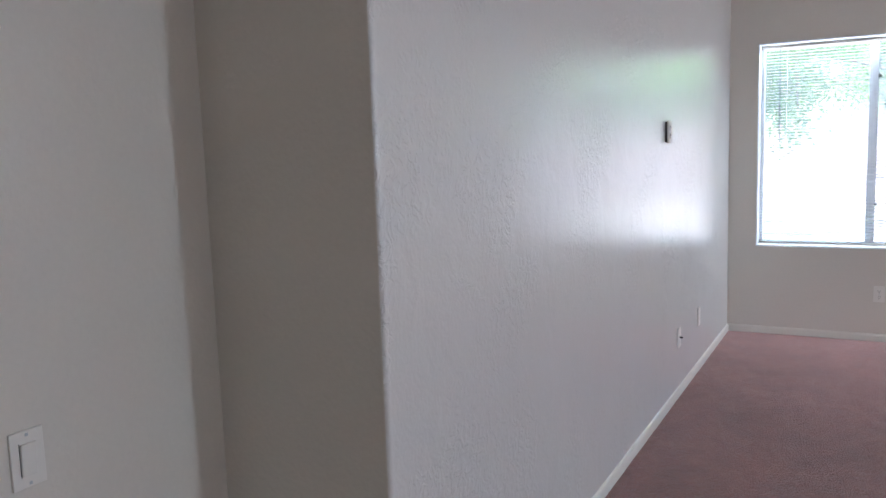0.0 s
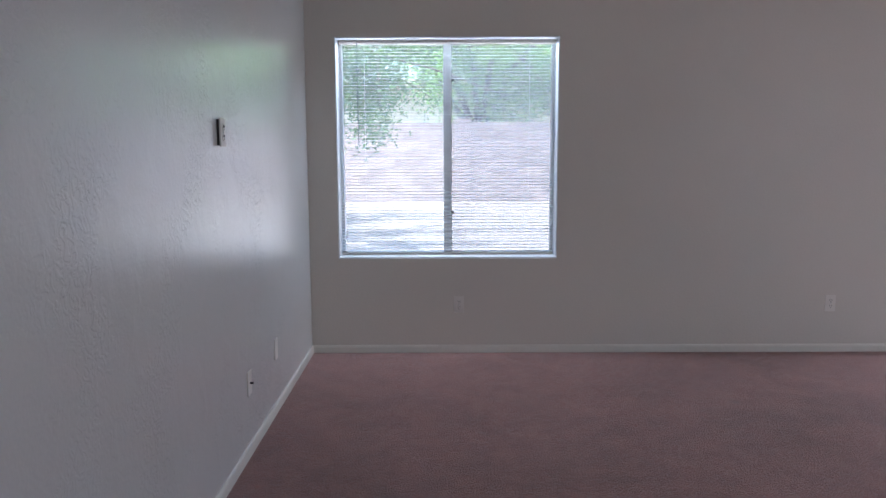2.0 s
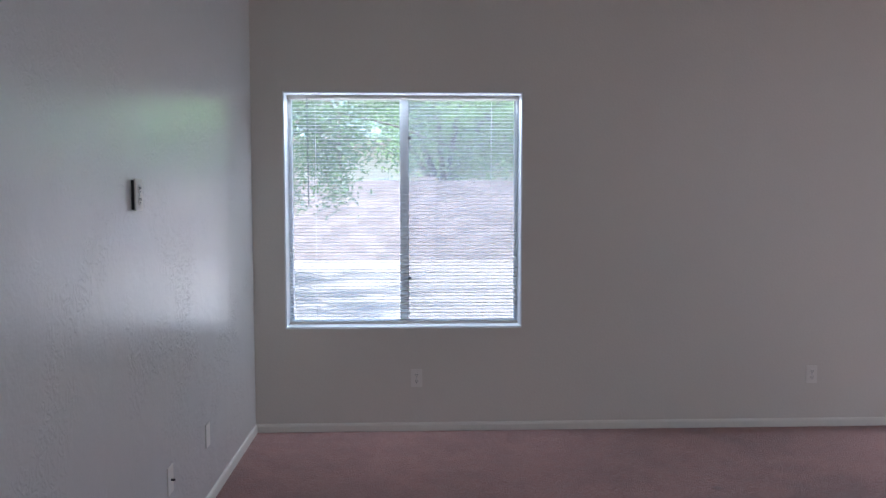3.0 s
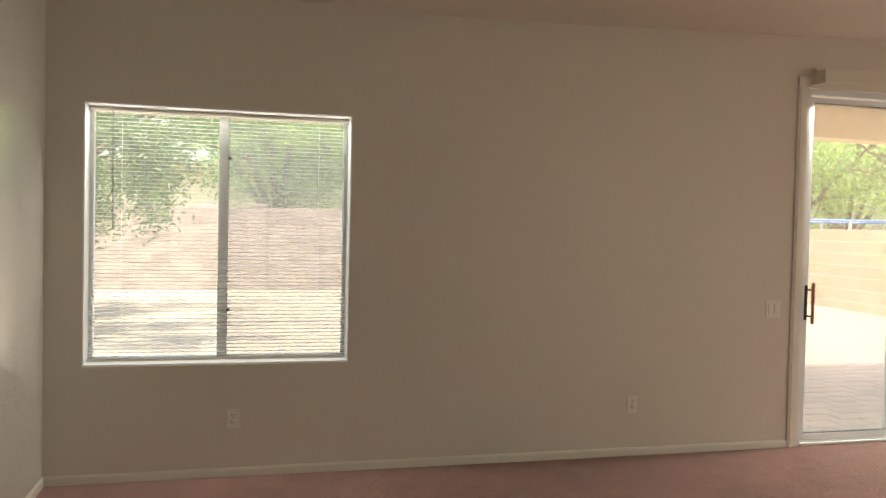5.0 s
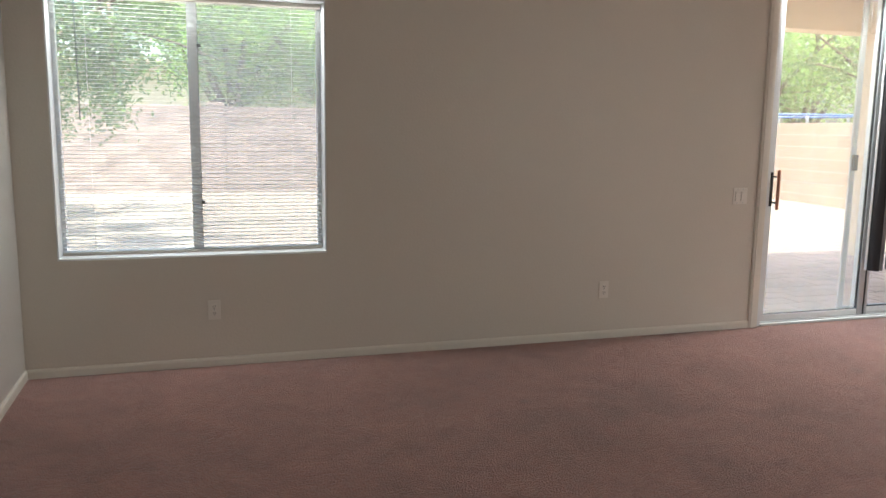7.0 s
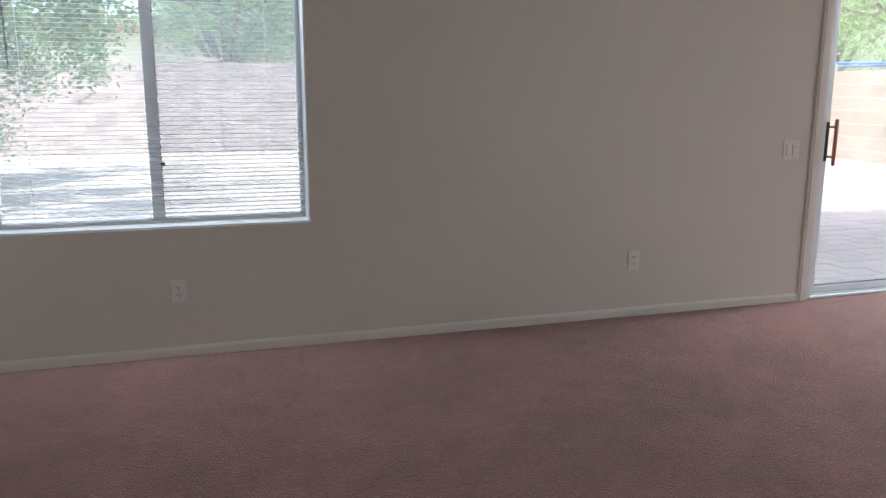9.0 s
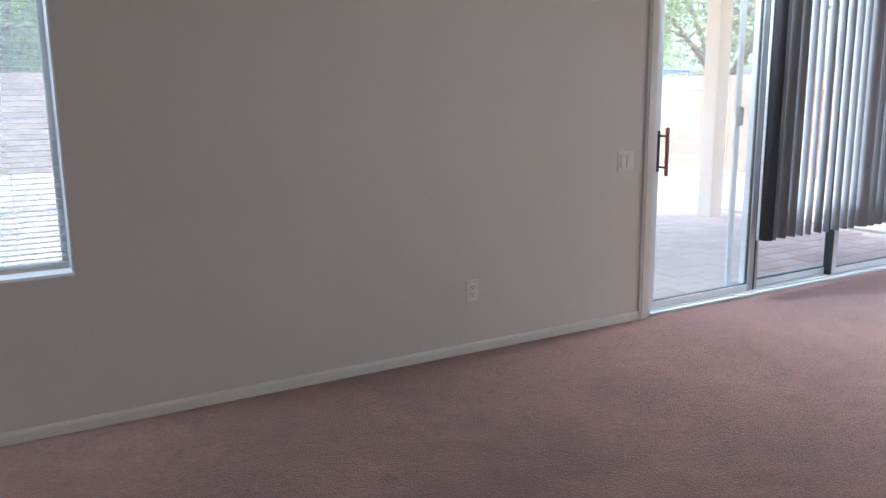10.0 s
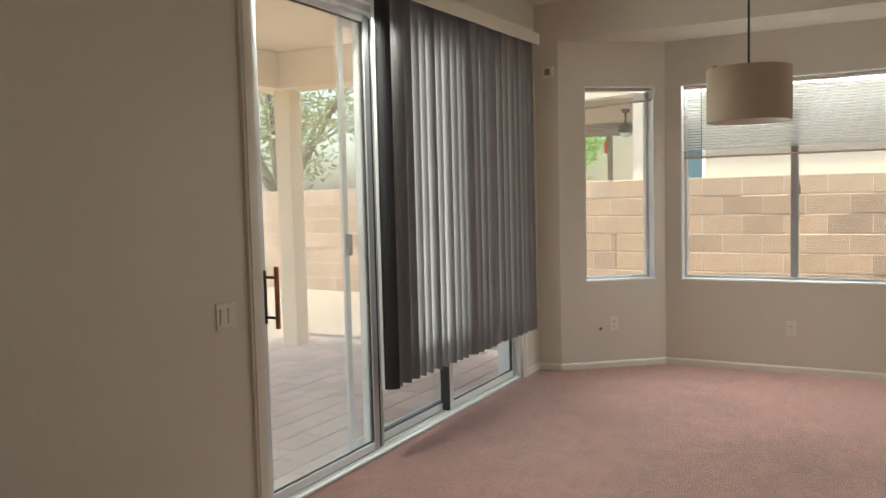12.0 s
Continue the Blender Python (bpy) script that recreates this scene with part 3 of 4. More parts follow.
def door_panel(u0, u1, y, glass, name="door_panel", stile=0.05, rail=0.045):
    """One framed glass leaf; depth 38 mm about y."""
    p = part(name, boxed(u0, u0 + stile, y - 0.019, y + 0.019, 0.026, HEAD + 0.008, bevel=0.004), FRAME, door)
    part("stile", boxed(u1 - stile, u1, y - 0.019, y + 0.019, 0.026, HEAD + 0.008, bevel=0.004), SILVER, p)
    part("bottom_rail", boxed(u0 + stile, u1 - stile, y - 0.017, y + 0.017, 0.027, 0.027 + rail, bevel=0.004), FRAME, p)
    part("top_rail", boxed(u0 + stile, u1 - stile, y - 0.017, y + 0.017, HEAD - 0.03, HEAD + 0.007, bevel=0.004), FRAME, p)
    g = part("pane", boxed(u0 + stile, u1 - stile, y - 0.003, y + 0.003, 0.027 + rail, HEAD - 0.03), glass, p)
    g.visible_shadow = False
    bm = bmesh.new()
    a, b, c, d = u0 + stile, u1 - stile, 0.027 + rail, HEAD - 0.03
    for q in ((a, a + 0.005, c, d), (b - 0.005, b, c, d), (a + 0.005, b - 0.005, c, c + 0.005), (a + 0.005, b - 0.005, d - 0.005, d)):
        box(bm, q[0], q[1], y - 0.009, y + 0.009, q[2], q[3])
    part("gasket", bm, GASKET, p)
    return p


left_leaf = door_panel(4.816, 5.775, 0.062, HAZEGLASS)
door_panel(5.735, 6.69, 0.108, DOORGLASS)
door_panel(6.63, 7.734, 0.062, DOORGLASS)
part("interlock", boxed(5.776, 5.79, 0.045, 0.10, 0.027, HEAD), GASKET, door, "dark weather strip between the leaves")
part("interlock", boxed(6.612, 6.629, 0.045, 0.10, 0.027, HEAD), GASKET, door, "dark weather strip between the leaves")
part("interlock", boxed(5.79, 5.812, 0.040, 0.085, 0.027, HEAD, bevel=0.003), SILVER, door, "silver interlock strip")
# insect screen leaf outside
screen = part("screen_panel", boxed(5.655, 5.70, 0.16, 0.178, 0.028, HEAD, bevel=0.003), SILVER, door, "grey insect screen frame")
part("stile", boxed(6.72, 6.765, 0.16, 0.178, 0.028, HEAD, bevel=0.003), SILVER, screen)
part("top_rail", boxed(5.70, 6.72, 0.16, 0.178, HEAD - 0.045, HEAD, bevel=0.003), SILVER, screen)
part("bottom_rail", boxed(5.70, 6.72, 0.16, 0.178, 0.028, 0.07, bevel=0.003), SILVER, screen)
part("latch", boxed(5.66, 5.70, 0.135, 0.16, 1.12, 1.24, bevel=0.008), BLACK, screen, "dark screen latch")
# handle
hd = part("handle", boxed(4.829, 4.855, 0.028, 0.043, 0.875, 1.118, bevel=0.005), BLACK, left_leaf, "black back plate with a brown wooden grip")
for z in (0.905, 1.088):
    part("bracket", tube(bmesh.new(), [(4.842, 0.03, z), (4.842, -0.012, z), (4.842, -0.033, z)], 0.0065, 8), BLACK, hd)
part("grip", boxed(4.832, 4.852, -0.048, -0.031, 0.855, 1.138, bevel=0.006), WOOD, hd, "brown wooden grip")

# casing round the door
bm = bmesh.new()
for x0, x1 in ((4.695, 4.769), (7.771, 7.845)):
    box(bm, x0, x1, -0.016, 0.011, 0, DOOR[3] - 0.0, bevel=0.004)
    box(bm, x0 + (0.012 if x0 < 6 else 0.022), x1 - (0.022 if x0 < 6 else 0.012), -0.022, -0.015, 0, DOOR[3], bevel=0.002)
box(bm, 4.695, 7.845, -0.016, 0.011, DOOR[3] + 0.0005, DOOR[3] + 0.07, bevel=0.004)
structure(link("trim_door", bm, TRIM), "white painted moulded door casing", "trim")

# ---- vertical blind and its valance ----
vb = tagged(empty("vertical_blind", (5.66, -0.085, 0.395)), "grey fabric vertical blind drawn over part of the patio door", "window blind")
part("headrail", boxed(-0.3, 2.16, -0.02, 0.02, 2.19, 2.222, bevel=0.003), FRAME, vb)
COUNT = 22
first = None
for k in range(COUNT):
    u = 0.105 + k * 1.99 / (COUNT - 1)
    turn = (-118 if 2 < k < 10 else -104 if k < 3 else -84) + random.uniform(-9, 9)
    if k == 14:
        turn = -35
    if first is None:
        bm = bmesh.new()
        prof = [(0.0445 * (i / 3 - 1), -0.019 * (1 - (i / 3 - 1) ** 2)) for i in range(7)]
        loop = prof + [(x, y - 0.0009) for x, y in prof[::-1]]
        rings = [[bm.verts.new((x, y, z)) for x, y in loop] for z in (0.0, 2.22)]
        for i in range(len(loop)):
            q = (i + 1) % len(loop)
            bm.faces.new((rings[0][i], rings[0][q], rings[1][q], rings[1][i]))
        bm.faces.new(rings[0][::-1]), bm.faces.new(rings[1])
        bmesh.ops.recalc_face_normals(bm, faces=bm.faces[:])
        first = part("slat", bm, VSLAT, vb)
        first.matrix_basis = pose(u, 0, 0, 0, 0, turn)
        # leading slat: the same slat mesh in a near-black colour
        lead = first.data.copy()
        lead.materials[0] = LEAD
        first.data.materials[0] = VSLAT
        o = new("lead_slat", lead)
        o.parent, o["label"] = vb, "leading slat coloured near black"
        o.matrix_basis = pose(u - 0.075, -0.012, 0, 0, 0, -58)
    else:
        share("slat", first, pose(u, random.uniform(-0.004, 0.004), random.uniform(-0.003, 0.003), 0, random.uniform(-0.12, 0.12), turn), vb)
part("edge_slat", boxed(-0.006, -0.001, 0.012, 0.03, 0.0, 2.22), SLAT, vb, "pale edge of the leading slat")

val = tagged(empty("valance", (4.79, 0, 2.485)), "cream blind valance hung crooked over the patio door", "valance")
bm = bmesh.new()
L = 3.07
rise = 0.165
box(bm, 0, L, -0.150, -0.138, 0, 0.092, bevel=0.004)
box(bm, 0.0, 0.012, -0.138, -0.0165, 0, 0.092, bevel=0.003)
box(bm, L - 0.012, L, -0.138, -0.0165, 0, 0.092, bevel=0.003)
o = part("board", bm, VALANCE, val)
o.matrix_basis = Matrix(((1, 0, 0, 0), (0, 1, 0, 0), (rise / L, 0, 1, 0), (0, 0, 0, 1)))
part("clip", boxed(0.0, 0.03, -0.06, -0.0165, 0.093, 0.108, bevel=0.004), VALANCE, val)

# ---- pendant lamp in the bay ----
lamp = tagged(empty("pendant_lamp", (7.03, -1.755, 1.825)), "brown linen drum pendant lamp on a black rod, unlit", "pendant lamp")
R = 0.232
bm = lathe(bmesh.new(), [(R, 0), (R + 0.002, 0.004), (R + 0.002, 0.301), (R, 0.305), (R - 0.004, 0.305), (R - 0.004, 0.0), (R, 0)], 56)
part("shade", bm, SHADE, lamp, smooth=True)
part("lining", lathe(bmesh.new(), [(R - 0.005, 0.002), (R - 0.005, 0.303), (R - 0.007, 0.303), (R - 0.007, 0.002), (R - 0.005, 0.002)], 56), SHADE_IN, lamp, smooth=True)
TOPZ = LIFT(7.03) - 1.825
part("rod", tube(bmesh.new(), [(0, 0, 0.20), (0, 0, TOPZ)], 0.0065, 10), BLACK, lamp, "thin black rod", True)
part("canopy", lathe(bmesh.new(), [(0.0, TOPZ - 0.035), (0.03, TOPZ - 0.034), (0.06, TOPZ - 0.012), (0.062, TOPZ)], 24), BLACK, lamp, smooth=True)
for a in (0, 120, 240):
    c, s = math.cos(radians(a)), math.sin(radians(a))
    part("spoke", tube(bmesh.new(), [(0, 0, 0.285), (c * 0.12, s * 0.12, 0.287), (c * (R - 0.006), s * (R - 0.006), 0.296)], 0.003, 6), BLACK, lamp)
part("socket", lathe(bmesh.new(), [(0.0, 0.29), (0.02, 0.285), (0.022, 0.20), (0.0, 0.195)], 16), BLACK, lamp, smooth=True)
part("bulb", lathe(bmesh.new(), [(0.0, 0.085), (0.02, 0.09), (0.03, 0.12), (0.024, 0.155), (0.013, 0.195)], 16), BULB, lamp, smooth=True)
part("clip", boxed(-0.16, -0.135, 0.150, 0.175, 0.303, 0.316, bevel=0.002), SHADE, lamp)


# ---- wall plates ----
def plate(name, label, category, m, w=0.070, h=0.114, kind="outlet", deep=0.006):
    """A wall plate; local x along the wall, -y into the room, centre at the origin."""
    top = tagged(empty(name), label, category, "plates on the walls")
    top.matrix_basis = m
    part("cover", boxed(-w / 2, w / 2, -deep, 0, -h / 2, h / 2, bevel=0.0025), PLATE, top)
    if kind == "outlet":
        for z in (-0.0195, 0.0195):
            bm = lathe(bmesh.new(), [(0.0, 0), (0.0165, 0), (0.017, 0.002), (0.017, 0.003)], 20)
            o = part("socket", bm, PLATE, top)
            o.matrix_basis = pose(0, -deep - 0.003, z, -90)
            for x in (-0.0065, 0.0065):
                part("slot", boxed(x - 0.0014, x + 0.0014, -deep - 0.0045, -deep, z - 0.001, z + 0.0085), DARK, top)
            part("slot", boxed(-0.0022, 0.0022, -deep - 0.0045, -deep, z - 0.0105, z - 0.006), DARK, top)
        part("screw", boxed(-0.003, 0.003, -deep - 0.001, -deep, -0.003, 0.003), SILVER, top)
    elif kind == "switch":
        n = max(1, round((w - 0.02) / 0.05))
        for k in range(n):
            x = (k - (n - 1) / 2) * 0.046
            o = part("rocker", boxed(x - 0.0165, x + 0.0165, -deep - 0.005, -deep + 0.001, -0.033, 0.033, bevel=0.003), PLATE, top)
            o.matrix_basis = pose(0, 0, 0, 3)
            part("gap", boxed(x - 0.0178, x - 0.0166, -deep - 0.0005, -deep, -0.034, 0.034), DARK, top)
            for z in (-0.0485, 0.0485):
                part("screw", boxed(x - 0.003, x + 0.003, -deep - 0.001, -deep, z - 0.003, z + 0.003), SILVER, top)
    elif kind == "jack":
        part("connector", tube(bmesh.new(), [(0, 0, 0), (0, -0.016, 0), (0, -0.022, 0)], 0.0048, 10), DARK, top, "dark coaxial connector")
    return top


plate("wall_outlet", "white duplex outlet plate on the wall under the window", "outlet", pose(1.003, 0, 0.335))
plate("wall_outlet", "white duplex outlet plate on the wall", "outlet", pose(3.522, 0, 0.336))
plate("light_switch", "white double rocker switch plate beside the patio door", "light switch", pose(4.557, 0, 0.955), w=0.115, kind="switch")
west = lambda y, z: pose(0, y, z, 0, 0, 90)
t = plate("wall_outlet", "white outlet on a raised box high on the wall", "outlet", west(-2.047, 1.482), deep=0.007)
t.matrix_basis = west(-2.047, 1.482) @ pose(0, -0.011, 0)
# solid near-black block stands for the shaded gap under the plate
part("gap_shade", boxed(-0.031, 0.031, 0.0002, 0.0108, -0.052, 0.052), DARK, t, "near-black block for the shade behind the raised plate")
plate("cable_plate", "white cable jack plate low on the wall", "cable outlet", west(-1.732, 0.336), kind="jack")
plate("blank_plate", "plain white wall plate low on the wall", "wall plate", west(-1.151, 0.34), kind="blank")
plate("light_switch", "white rocker switch plate on the entry wall", "light switch", pose(RECESS_X, -5.285, 0.862, 0, 0, 90), kind="switch")
diag = pose(EAST, -0.195, 0, 0, 0, ANG)
plate("wall_outlet", "white duplex outlet plate on the angled bay wall", "outlet", diag @ pose(0.45, 0, 0.362))
plate("wall_outlet", "white duplex outlet plate under the bay window", "outlet", pose(BAY, -1.86, 0.347, 0, 0, -90))
# grey mark on the wall, modelled as a small raised dot
st = tagged(empty("wall_mark"), "small grey mark on the bay wall, built as a raised dot", "door stop")
st.matrix_basis = diag @ pose(0.337, 0, 0.324)
part("mark_dot", lathe(bmesh.new(), [(0, 0.014), (0.012, 0.012), (0.015, 0.0)], 14), GREYMATT, st, smooth=True).matrix_basis = pose(0, 0, 0, 90)
sn = tagged(empty("alarm_sensor"), "white box alarm sensor high in the corner", "alarm sensor")
sn.matrix_basis = pose(EAST, -0.12, 2.40, 0, 0, -90)
part("body", boxed(-0.045, 0.045, -0.035, 0, -0.045, 0.045, bevel=0.006), PLATE, sn)
part("lens", boxed(-0.022, 0.022, -0.038, -0.034, -0.026, 0.026, bevel=0.002), GREYMATT, sn, "grey sensor window")

# ---- outside: ground, patio, fences ----
GZ = -0.12


def ground_z(x, y):
    return GZ + 0.30 * min(1, max(0, (x - 9.0) / 1.8)) * min(1, max(0, (y + 2) / 3)) + 0.10 * min(1, max(0, (y - 4.5) / 7)) + 0.012 * noise.noise(Vector((x * 0.7, y * 0.7, 0)))


def axis(lo, hi, step):
    mid = list(np.arange(lo, hi + 1e-6, step))
    return [-900, -200, -60, -25] + mid + [hi + 20, hi + 60, hi + 250, hi + 900]


ax, ay = axis(-12, 22, 0.5), axis(-12, 20, 0.5)
verts = [(x, y, ground_z(x, y)) for x in ax for y in ay]
ny = len(ay)
faces = [(i * ny + j, (i + 1) * ny + j, (i + 1) * ny + j + 1, i * ny + j + 1) for i in range(len(ax) - 1) for j in range(ny - 1)]
me = bpy.data.meshes.new("ground")
me.from_pydata(verts, [], faces)
me.materials.append(GROUND)
structure(new("ground", me), "pale sunlit gravel and dirt back yard", "ground")

patio = structure(link("patio_slab", boxed(3.6, 9.0, NT, 3.35, GZ - 0.1, -0.062), MORTAR), "shaded grey paver patio behind the house", "patio")

cover = tagged(empty("patio_cover", (8.45, 2.95, -0.06)), "cream stucco patio cover with a beam and square post", "patio cover")
part("post", boxed(-0.04, 0.15, -0.215, -0.025, -0.001, 2.60, bevel=0.012), STUCCO2, cover)
part("beam", boxed(-5.4, 0.22, -0.16, 0.16, 2.60, 2.95, bevel=0.01), STUCCO2, cover)
part("beam", boxed(-0.12, 0.2, -2.72, -0.165, 2.60, 2.95, bevel=0.01), STUCCO2, cover)
part("soffit", boxed(-5.4, 0.22, -2.73, 0.18, 2.955, 3.05), STUCCO2, cover)
part("roof", boxed(-5.5, 0.26, -2.73, 0.22, 3.055, 3.15, bevel=0.01), ROOF, cover)

# the walls' outer face and the roof close the house
structure(link("roof_1", boxed(-1.2, 9.4, SOUTH - 0.8, 0.21, 3.16, 3.3), ROOF), "low brown tile roof of the house", "roof")


def block_mesh(w, h, d, mat):
    bm = boxed(0, w, 0, d, 0, h)
    bmesh.ops.bevel(bm, geom=bm.edges[:], offset=0.003, segments=1, affect="EDGES")
    me = bpy.data.meshes.new("block")
    bm.to_mesh(me)
    bm.free()
    me.materials.append(mat)
    return me


def block_fence(name, label, length, courses, m, near, pilasters, mat):
    """A concrete block wall along local x, room side at y = 0; near = (u0, u1) gets single blocks."""
    top = tagged(empty(name), label, "block wall", "block walls round the yard")
    top.matrix_basis = m
    W, H, D, J = 0.406, 0.203, 0.15, 0.013
    full, half = block_mesh(W - 0.006, H - J, D, mat), block_mesh(W / 2 - 0.006, H - J, D, mat)
    part("mortar", boxed(0, length, 0.004, D - 0.004, 0, courses * H - 0.004), MORTAR, top, "pale mortar joints")
    # top course of the side wall: sunlight put into the block colour
    cap = full.copy()
    cap.materials[0] = BLOCKTOP_LIT if mat is BLOCK else mat
    rest = bmesh.new()
    for c in range(courses):
        u = 0 if c % 2 else -W / 2
        while u < length - 0.01:
            a, b = max(0, u), min(length, u + W)
            me = full if b - a > W * 0.9 else half
            z = c * H
            if c == courses - 1 and me is full:
                me = cap
            inside = near[0] <= a <= near[1]
            mm = pose(a + 0.003, random.uniform(-0.003, 0.003), z + J / 2)
            if inside:
                o = new("block", me)
                o.parent = top
                o.matrix_basis = mm
            else:
                t0 = len(rest.verts)
                rest.from_mesh(me)
                rest.verts.ensure_lookup_table()
                for v in rest.verts[t0:]:
                    v.co = mm @ v.co
            u += W
    o = part("blocks", rest, mat, top)
    o["kind"] = "stuff"
    for u in pilasters:
        bm = bmesh.new()
        for c in range(courses):
            box(bm, u - 0.2, u + 0.2, -0.025, D + 0.05, c * H + J / 2, (c + 1) * H - J / 2)
        if mat is BLOCK2:
            box(bm, u - 0.205, u + 0.205, -0.03, D + 0.055, courses * H + J / 2, courses * H + 0.08)
        bmesh.ops.bevel(bm, geom=bm.edges[:], offset=0.004, segments=1, affect="EDGES")
        pier = part("pilaster", bm, mat, top, "square pier of stacked blocks")
        part("mortar", boxed(u - 0.194, u + 0.194, -0.02, D + 0.044, 0, courses * H - 0.01), MORTAR, pier)
    return top


block_fence("block_fence", "tan concrete block wall at the back of the yard", 24.0, 9, pose(-9.0, 13.1, -0.03), (7.0, 13.4), (10.31, 16.6), BLOCK2)
block_fence("block_fence", "tan concrete block wall along the side of the yard", 20.0, 8, pose(10.95, 13.0, -0.05, 0, 0, -90), (6.5, 15.6), (8.1, 13.06), BLOCK)


# ---- trees ----
def tree(name, label, at, height, spread, leaves, mat, seed, lean=(0, 0), leaf=0.09, droop=0.0, limbs=7, skirt=0.35, scatter=0.11):
    """A tapered trunk, forked limbs and a loose crown of small leaves gathered on twigs."""
    rnd = random.Random(seed)
    top = tagged(empty(name, at), label, "tree", "trees round the yard")
    bm = bmesh.new()
    fork = height * skirt
    tube(bm, [(0, 0, 0), (lean[0] * 0.3, lean[1] * 0.3, fork * 0.5), (lean[0] * 0.6, lean[1] * 0.6, fork)], [height * 0.035, height * 0.027, height * 0.022], 9)
    tips = []
    for k in range(limbs):
        a = 2 * math.pi * (k + rnd.random() * 0.6) / limbs
        reach = spread * rnd.uniform(0.55, 1.0)
        end = Vector((lean[0] + math.cos(a) * reach, lean[1] + math.sin(a) * reach, height * rnd.uniform(0.55, 0.95)))
        start = Vector((lean[0] * 0.6, lean[1] * 0.6, fork * rnd.uniform(0.8, 1.0)))
        mid = start.lerp(end, 0.5) + Vector((rnd.uniform(-0.2, 0.2), rnd.uniform(-0.2, 0.2), height * 0.06))
        tube(bm, [start, mid, end], [height * 0.014, height * 0.009, height * 0.003], 6)
        for s in range(7):
            f = rnd.uniform(0.35, 1.0)
            p = start.lerp(mid, f * 2) if f < 0.5 else mid.lerp(end, f * 2 - 1)
            q = p + Vector((rnd.gauss(0, 1), rnd.gauss(0, 1), rnd.gauss(0.1, 0.6) - droop)) * spread * 0.28
            tube(bm, [p, p.lerp(q, 0.5) + Vector((0, 0, 0.08)), q], [height * 0.005, height * 0.0035, height * 0.0015], 5)
            tips.append((p, q))
    part("trunk", bm, BARK, top, smooth=True)
    vs, fs = [], []
    for _ in range(leaves):
        p, q = rnd.choice(tips)
        c = p.lerp(q, rnd.uniform(0.3, 1.25)) + Vector((rnd.gauss(0, 1), rnd.gauss(0, 1), rnd.gauss(-droop * 0.6, 0.8))) * spread * scatter
        d = Vector((rnd.gauss(0, 1), rnd.gauss(0, 1), rnd.gauss(-0.3, 0.6))).normalized()
        s = d.cross(Vector((rnd.gauss(0, 1), rnd.gauss(0, 1), rnd.gauss(0, 1)))).normalized()
        ln = leaf * rnd.uniform(0.6, 1.4)
        i = len(vs)
        vs += [tuple(c), tuple(c + d * ln * 0.5 + s * ln * 0.2), tuple(c + d * ln), tuple(c + d * ln * 0.5 - s * ln * 0.2)]
        fs.append((i, i + 1, i + 2, i + 3))
    me = bpy.data.meshes.new("crown")
    me.from_pydata(vs, [], fs)
    me.materials.append(mat)
    o = new("crown", me)
    o.parent = top
    return top


# near crown, in the darkened leaf colour
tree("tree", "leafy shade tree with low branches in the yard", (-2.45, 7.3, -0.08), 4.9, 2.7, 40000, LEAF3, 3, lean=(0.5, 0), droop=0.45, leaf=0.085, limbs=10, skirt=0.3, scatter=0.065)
for k, (x, y, h, s, m) in enumerate(((-6.6, 17.6, 6.4, 3.0, LEAF), (1.9, 18.0, 6.8, 3.0, LEAF), (4.6, 17.6, 6.2, 3.0, LEAF), (7.8, 18.2, 6.6, 3.2, LEAF), (11.2, 17.6, 6.0, 3.0, LEAF2))):
    tree("tree", "dense green tree behind the block wall", (x, y, -0.1), h, s, 24000, m, 20 + k, leaf=0.15, limbs=9, skirt=0.22, droop=0.15)
for k, (x, y, h, s, m) in enumerate(((15.2, 8.5, 5.6, 2.6, MESQUITE), (14.4, 13.4, 6.2, 3.0, LEAF2), (17.8, 14.6, 6.4, 3.0, LEAF))):
    tree("tree", "mesquite tree with open dark limbs beyond the wall", (x, y, -0.1), h, s, 6000 if k == 0 else 17000, m, 40 + k, leaf=0.13, limbs=8, skirt=0.3 if k == 0 else 0.18, droop=0.1)
tree("tree", "bright green bush beyond the side wall", (20.6, 4.9, -0.1), 3.9, 1.5, 16000, LEAF, 60, leaf=0.11, limbs=8, skirt=0.15)


# ---- neighbouring houses ----
def far_window(parent, u0, u1, z0, z1, y=0.0, glass=None):
    w = part("window", boxed(u0 - 0.06, u1 + 0.06, y - 0.05, y - 0.005, z0 - 0.06, z1 + 0.06, bevel=0.01), WINWHITE, parent, "white framed window")
    part("pane", boxed(u0, u1, y - 0.062, y - 0.051, z0, z1), glass or TEAL, w, "dark tinted pane")
    return w


house = tagged(empty("house", (14.0, 0.74, -0.1), -90), "cream stucco house with a tile roof behind the side wall", "house")
part("wall", boxed(0.0, 11.0, 0, 6.0, 0, 5.4), STUCCO, house)
part("roof", boxed(-0.5, 11.5, -0.6, 6.5, 5.4, 5.65, bevel=0.03), ROOF, house)
far_window(house, 0.40, 1.0, 1.72, 2.42)
far_window(house, 5.2, 6.6, 3.4, 4.6)
nc = tagged(empty("neighbour_patio", (14.0, 0.75, -0.1)), "peach stucco patio cover of the neighbouring house", "patio cover")
part("soffit", boxed(0.0, 4.2, 0.0, 3.6, 2.95, 3.15), STUCCO2, nc)
part("beam", boxed(3.95, 4.2, 0.0, 3.6, 2.70, 2.945, bevel=0.01), TIMBER, nc, "dark wooden beam")
part("beam", boxed(0.0, 3.94, 3.35, 3.6, 2.70, 2.945, bevel=0.01), STUCCO2, nc)
part("post", boxed(4.0, 4.09, 1.47, 1.56, 0, 2.70, bevel=0.01), TIMBER, nc, "brown wooden post")
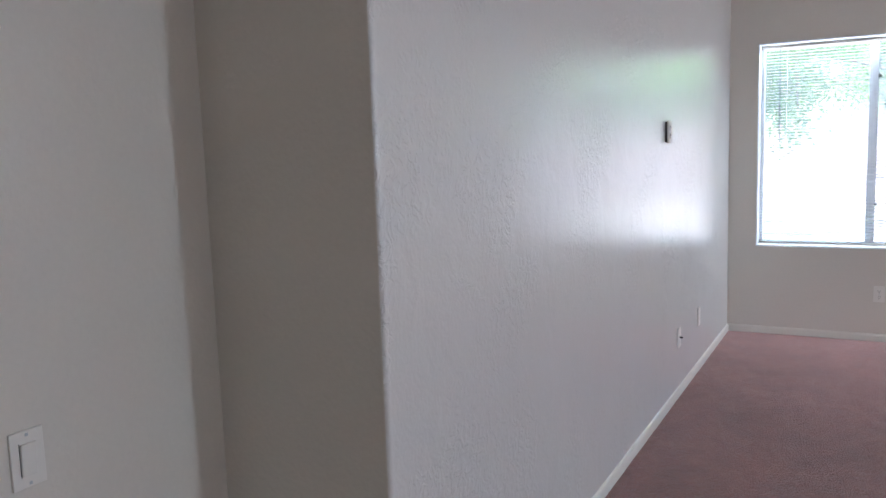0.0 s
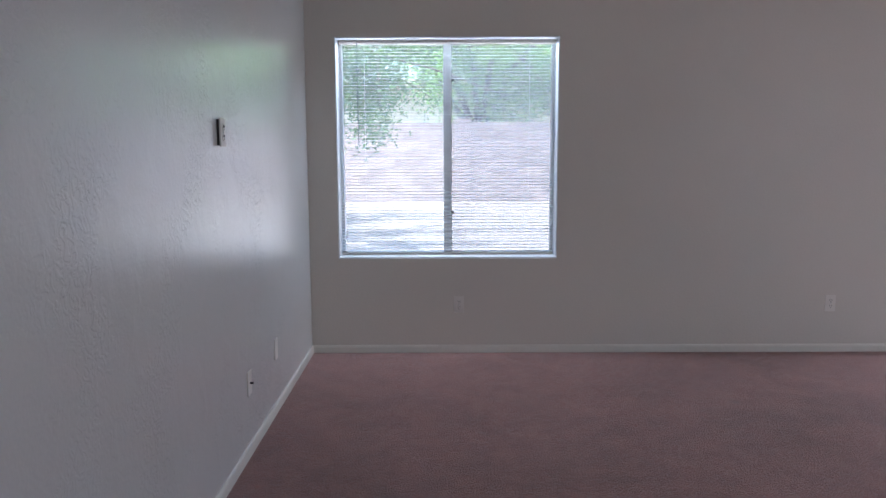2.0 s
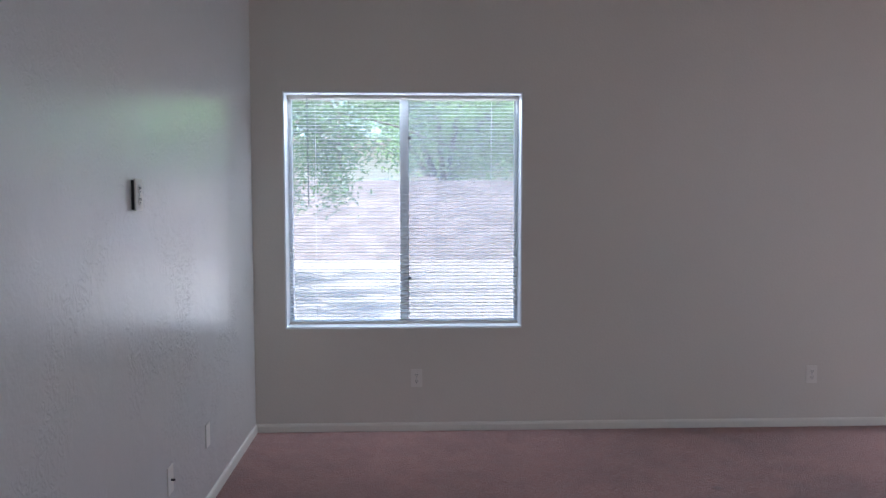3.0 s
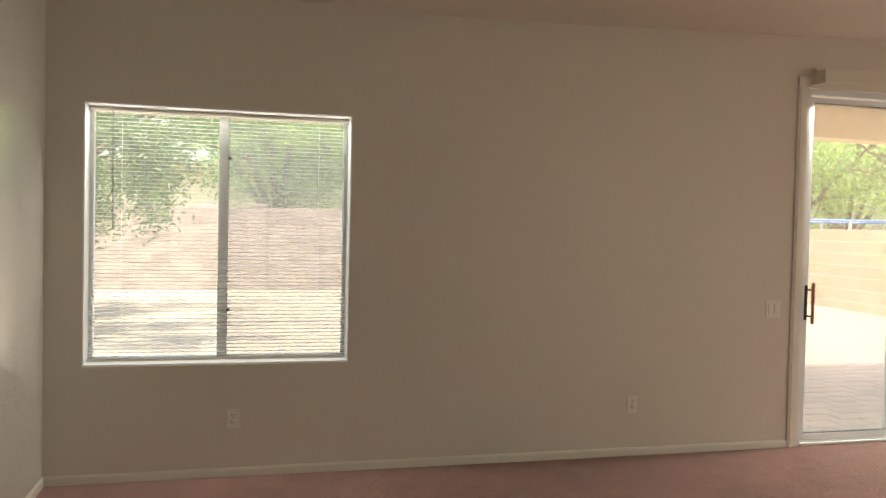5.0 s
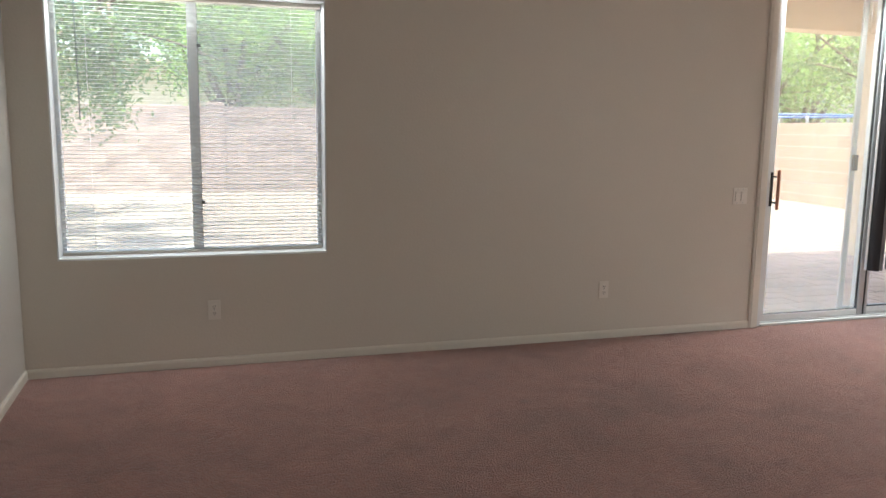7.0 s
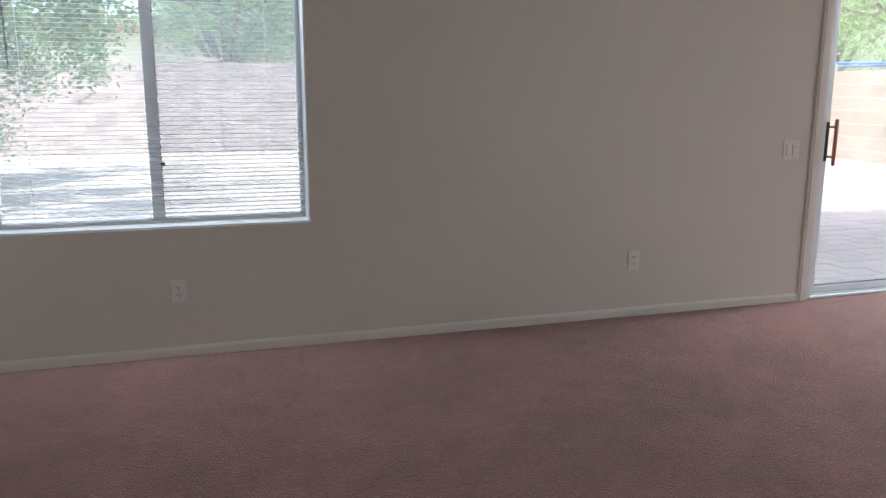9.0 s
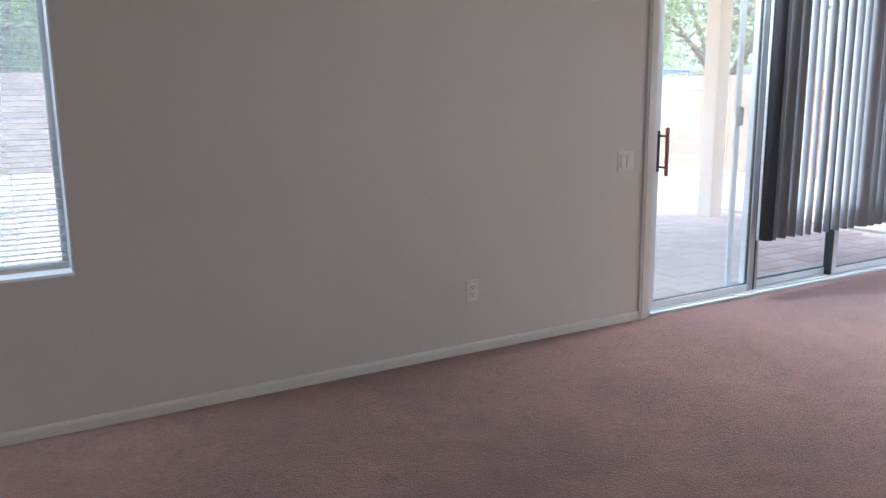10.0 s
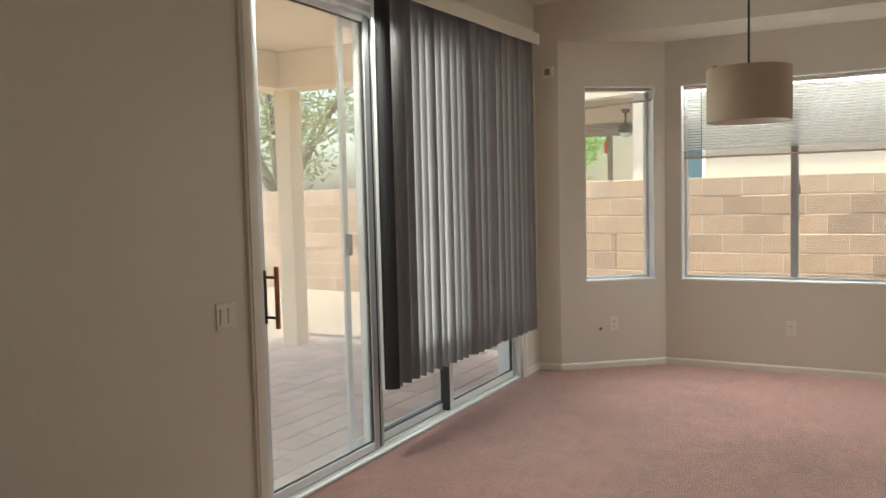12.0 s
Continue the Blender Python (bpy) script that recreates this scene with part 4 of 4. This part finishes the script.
fan = tagged(empty("ceiling_fan", (15.6, 1.28, 2.85)), "dark bronze ceiling fan under the neighbouring patio cover", "ceiling fan")
part("downrod", tube(bmesh.new(), [(0, 0, 0.0), (0, 0, -0.25)], 0.018, 8), FANMETAL, fan)
part("canopy", lathe(bmesh.new(), [(0.02, -0.07), (0.07, -0.04), (0.075, 0)], 16), FANMETAL, fan, smooth=True)
part("motor", lathe(bmesh.new(), [(0, -0.23), (0.07, -0.24), (0.13, -0.29), (0.13, -0.36), (0.06, -0.40), (0, -0.41)], 20), FANMETAL, fan, smooth=True)
part("light_bowl", lathe(bmesh.new(), [(0.10, -0.40), (0.09, -0.44), (0.05, -0.47), (0, -0.48)], 16), BULB, fan, smooth=True)
for k in range(5):
    o = part("blade", boxed(0.15, 0.66, -0.065, 0.065, -0.335, -0.327, bevel=0.003), FANMETAL, fan)
    o.matrix_basis = pose(0, 0, 0, 0, 0, 72 * k + 10)
lantern = tagged(empty("lantern", (18.08, 2.34, 2.12)), "small orange lantern hanging by the neighbouring post", "lantern")
part("body", lathe(bmesh.new(), [(0.02, 0.12), (0.06, 0.15), (0.065, 0.33), (0.02, 0.40)], 12), ORANGE, lantern, smooth=True)
part("hanger", tube(bmesh.new(), [(0, 0, 0.38), (0, 0, 0.485)], 0.008, 6), BLACK, lantern)
far = tagged(empty("house", (23.0, 7.5, -0.1), -90), "pale stucco house far beyond the yards", "house")
part("wall", boxed(0, 9, 0, 6, 0, 4.2), STUCCO, far)
part("roof", boxed(-0.5, 9.5, -0.5, 6.5, 4.2, 4.5, bevel=0.05), ROOF, far)
far_window(far, 4.6, 5.6, 1.6, 2.7)
far_window(far, 2.0, 3.0, 1.6, 2.7)
back = tagged(empty("house", (-4.0, 24.0, -0.1)), "pale stucco house behind the back trees", "house")
part("wall", boxed(0, 14, 0, 6, 0, 3.2), STUCCO, back)
part("roof", boxed(-0.5, 14.5, -0.5, 6.5, 3.2, 3.6, bevel=0.05), ROOF, back)
far_window(back, 3.5, 4.4, 1.2, 2.1, glass=GREYGLASS)
tramp = tagged(empty("trampoline", (13.2, 9.6, -0.1)), "blue edged frame standing beyond the side wall", "trampoline")
pts = [(1.5 * math.cos(radians(a)), 1.5 * math.sin(radians(a)), 1.86) for a in range(0, 361, 15)]
part("rim", tube(bmesh.new(), pts, 0.022, 8, cap=False), BLUE, tramp, "blue padded rim", True)
for a in range(0, 360, 60):
    c, s = 1.5 * math.cos(radians(a)), 1.5 * math.sin(radians(a))
    part("leg", tube(bmesh.new(), [(c, s, 0), (c, s, 1.85)], 0.03, 8), SILVER, tramp)

# ---- patio pavers ----
def paver_mesh(w, d):
    bm = boxed(0, w, 0, d, 0, 0.05)
    bmesh.ops.bevel(bm, geom=[e for e in bm.edges if all(v.co.z > 0.04 for v in e.verts)], offset=0.006, segments=1, affect="EDGES")
    me = bpy.data.meshes.new("paver")
    bm.to_mesh(me)
    bm.free()
    me.materials.append(PAVER)
    return me


PW, PD = 0.30, 0.20
pm = paver_mesh(PW - 0.008, PD - 0.008)
rest = bmesh.new()
row, y = 0, NT + 0.002
count = 0
while y < 3.33 - PD:
    x = 3.62 + (PW / 2 if row % 2 else 0)
    while x < 8.98 - PW:
        mm = pose(x, y, -0.1 + random.uniform(-0.002, 0.002))
        if count < 290 and 5.0 < x:
            o = new("paver", pm)
            o.parent = patio
            o.matrix_basis = mm
            count += 1
        else:
            t0 = len(rest.verts)
            rest.from_mesh(pm)
            rest.verts.ensure_lookup_table()
            for v in rest.verts[t0:]:
                v.co = mm @ v.co
        x += PW
    y += PD
    row += 1
o = part("pavers", rest, PAVER, patio)
o["kind"] = "stuff"
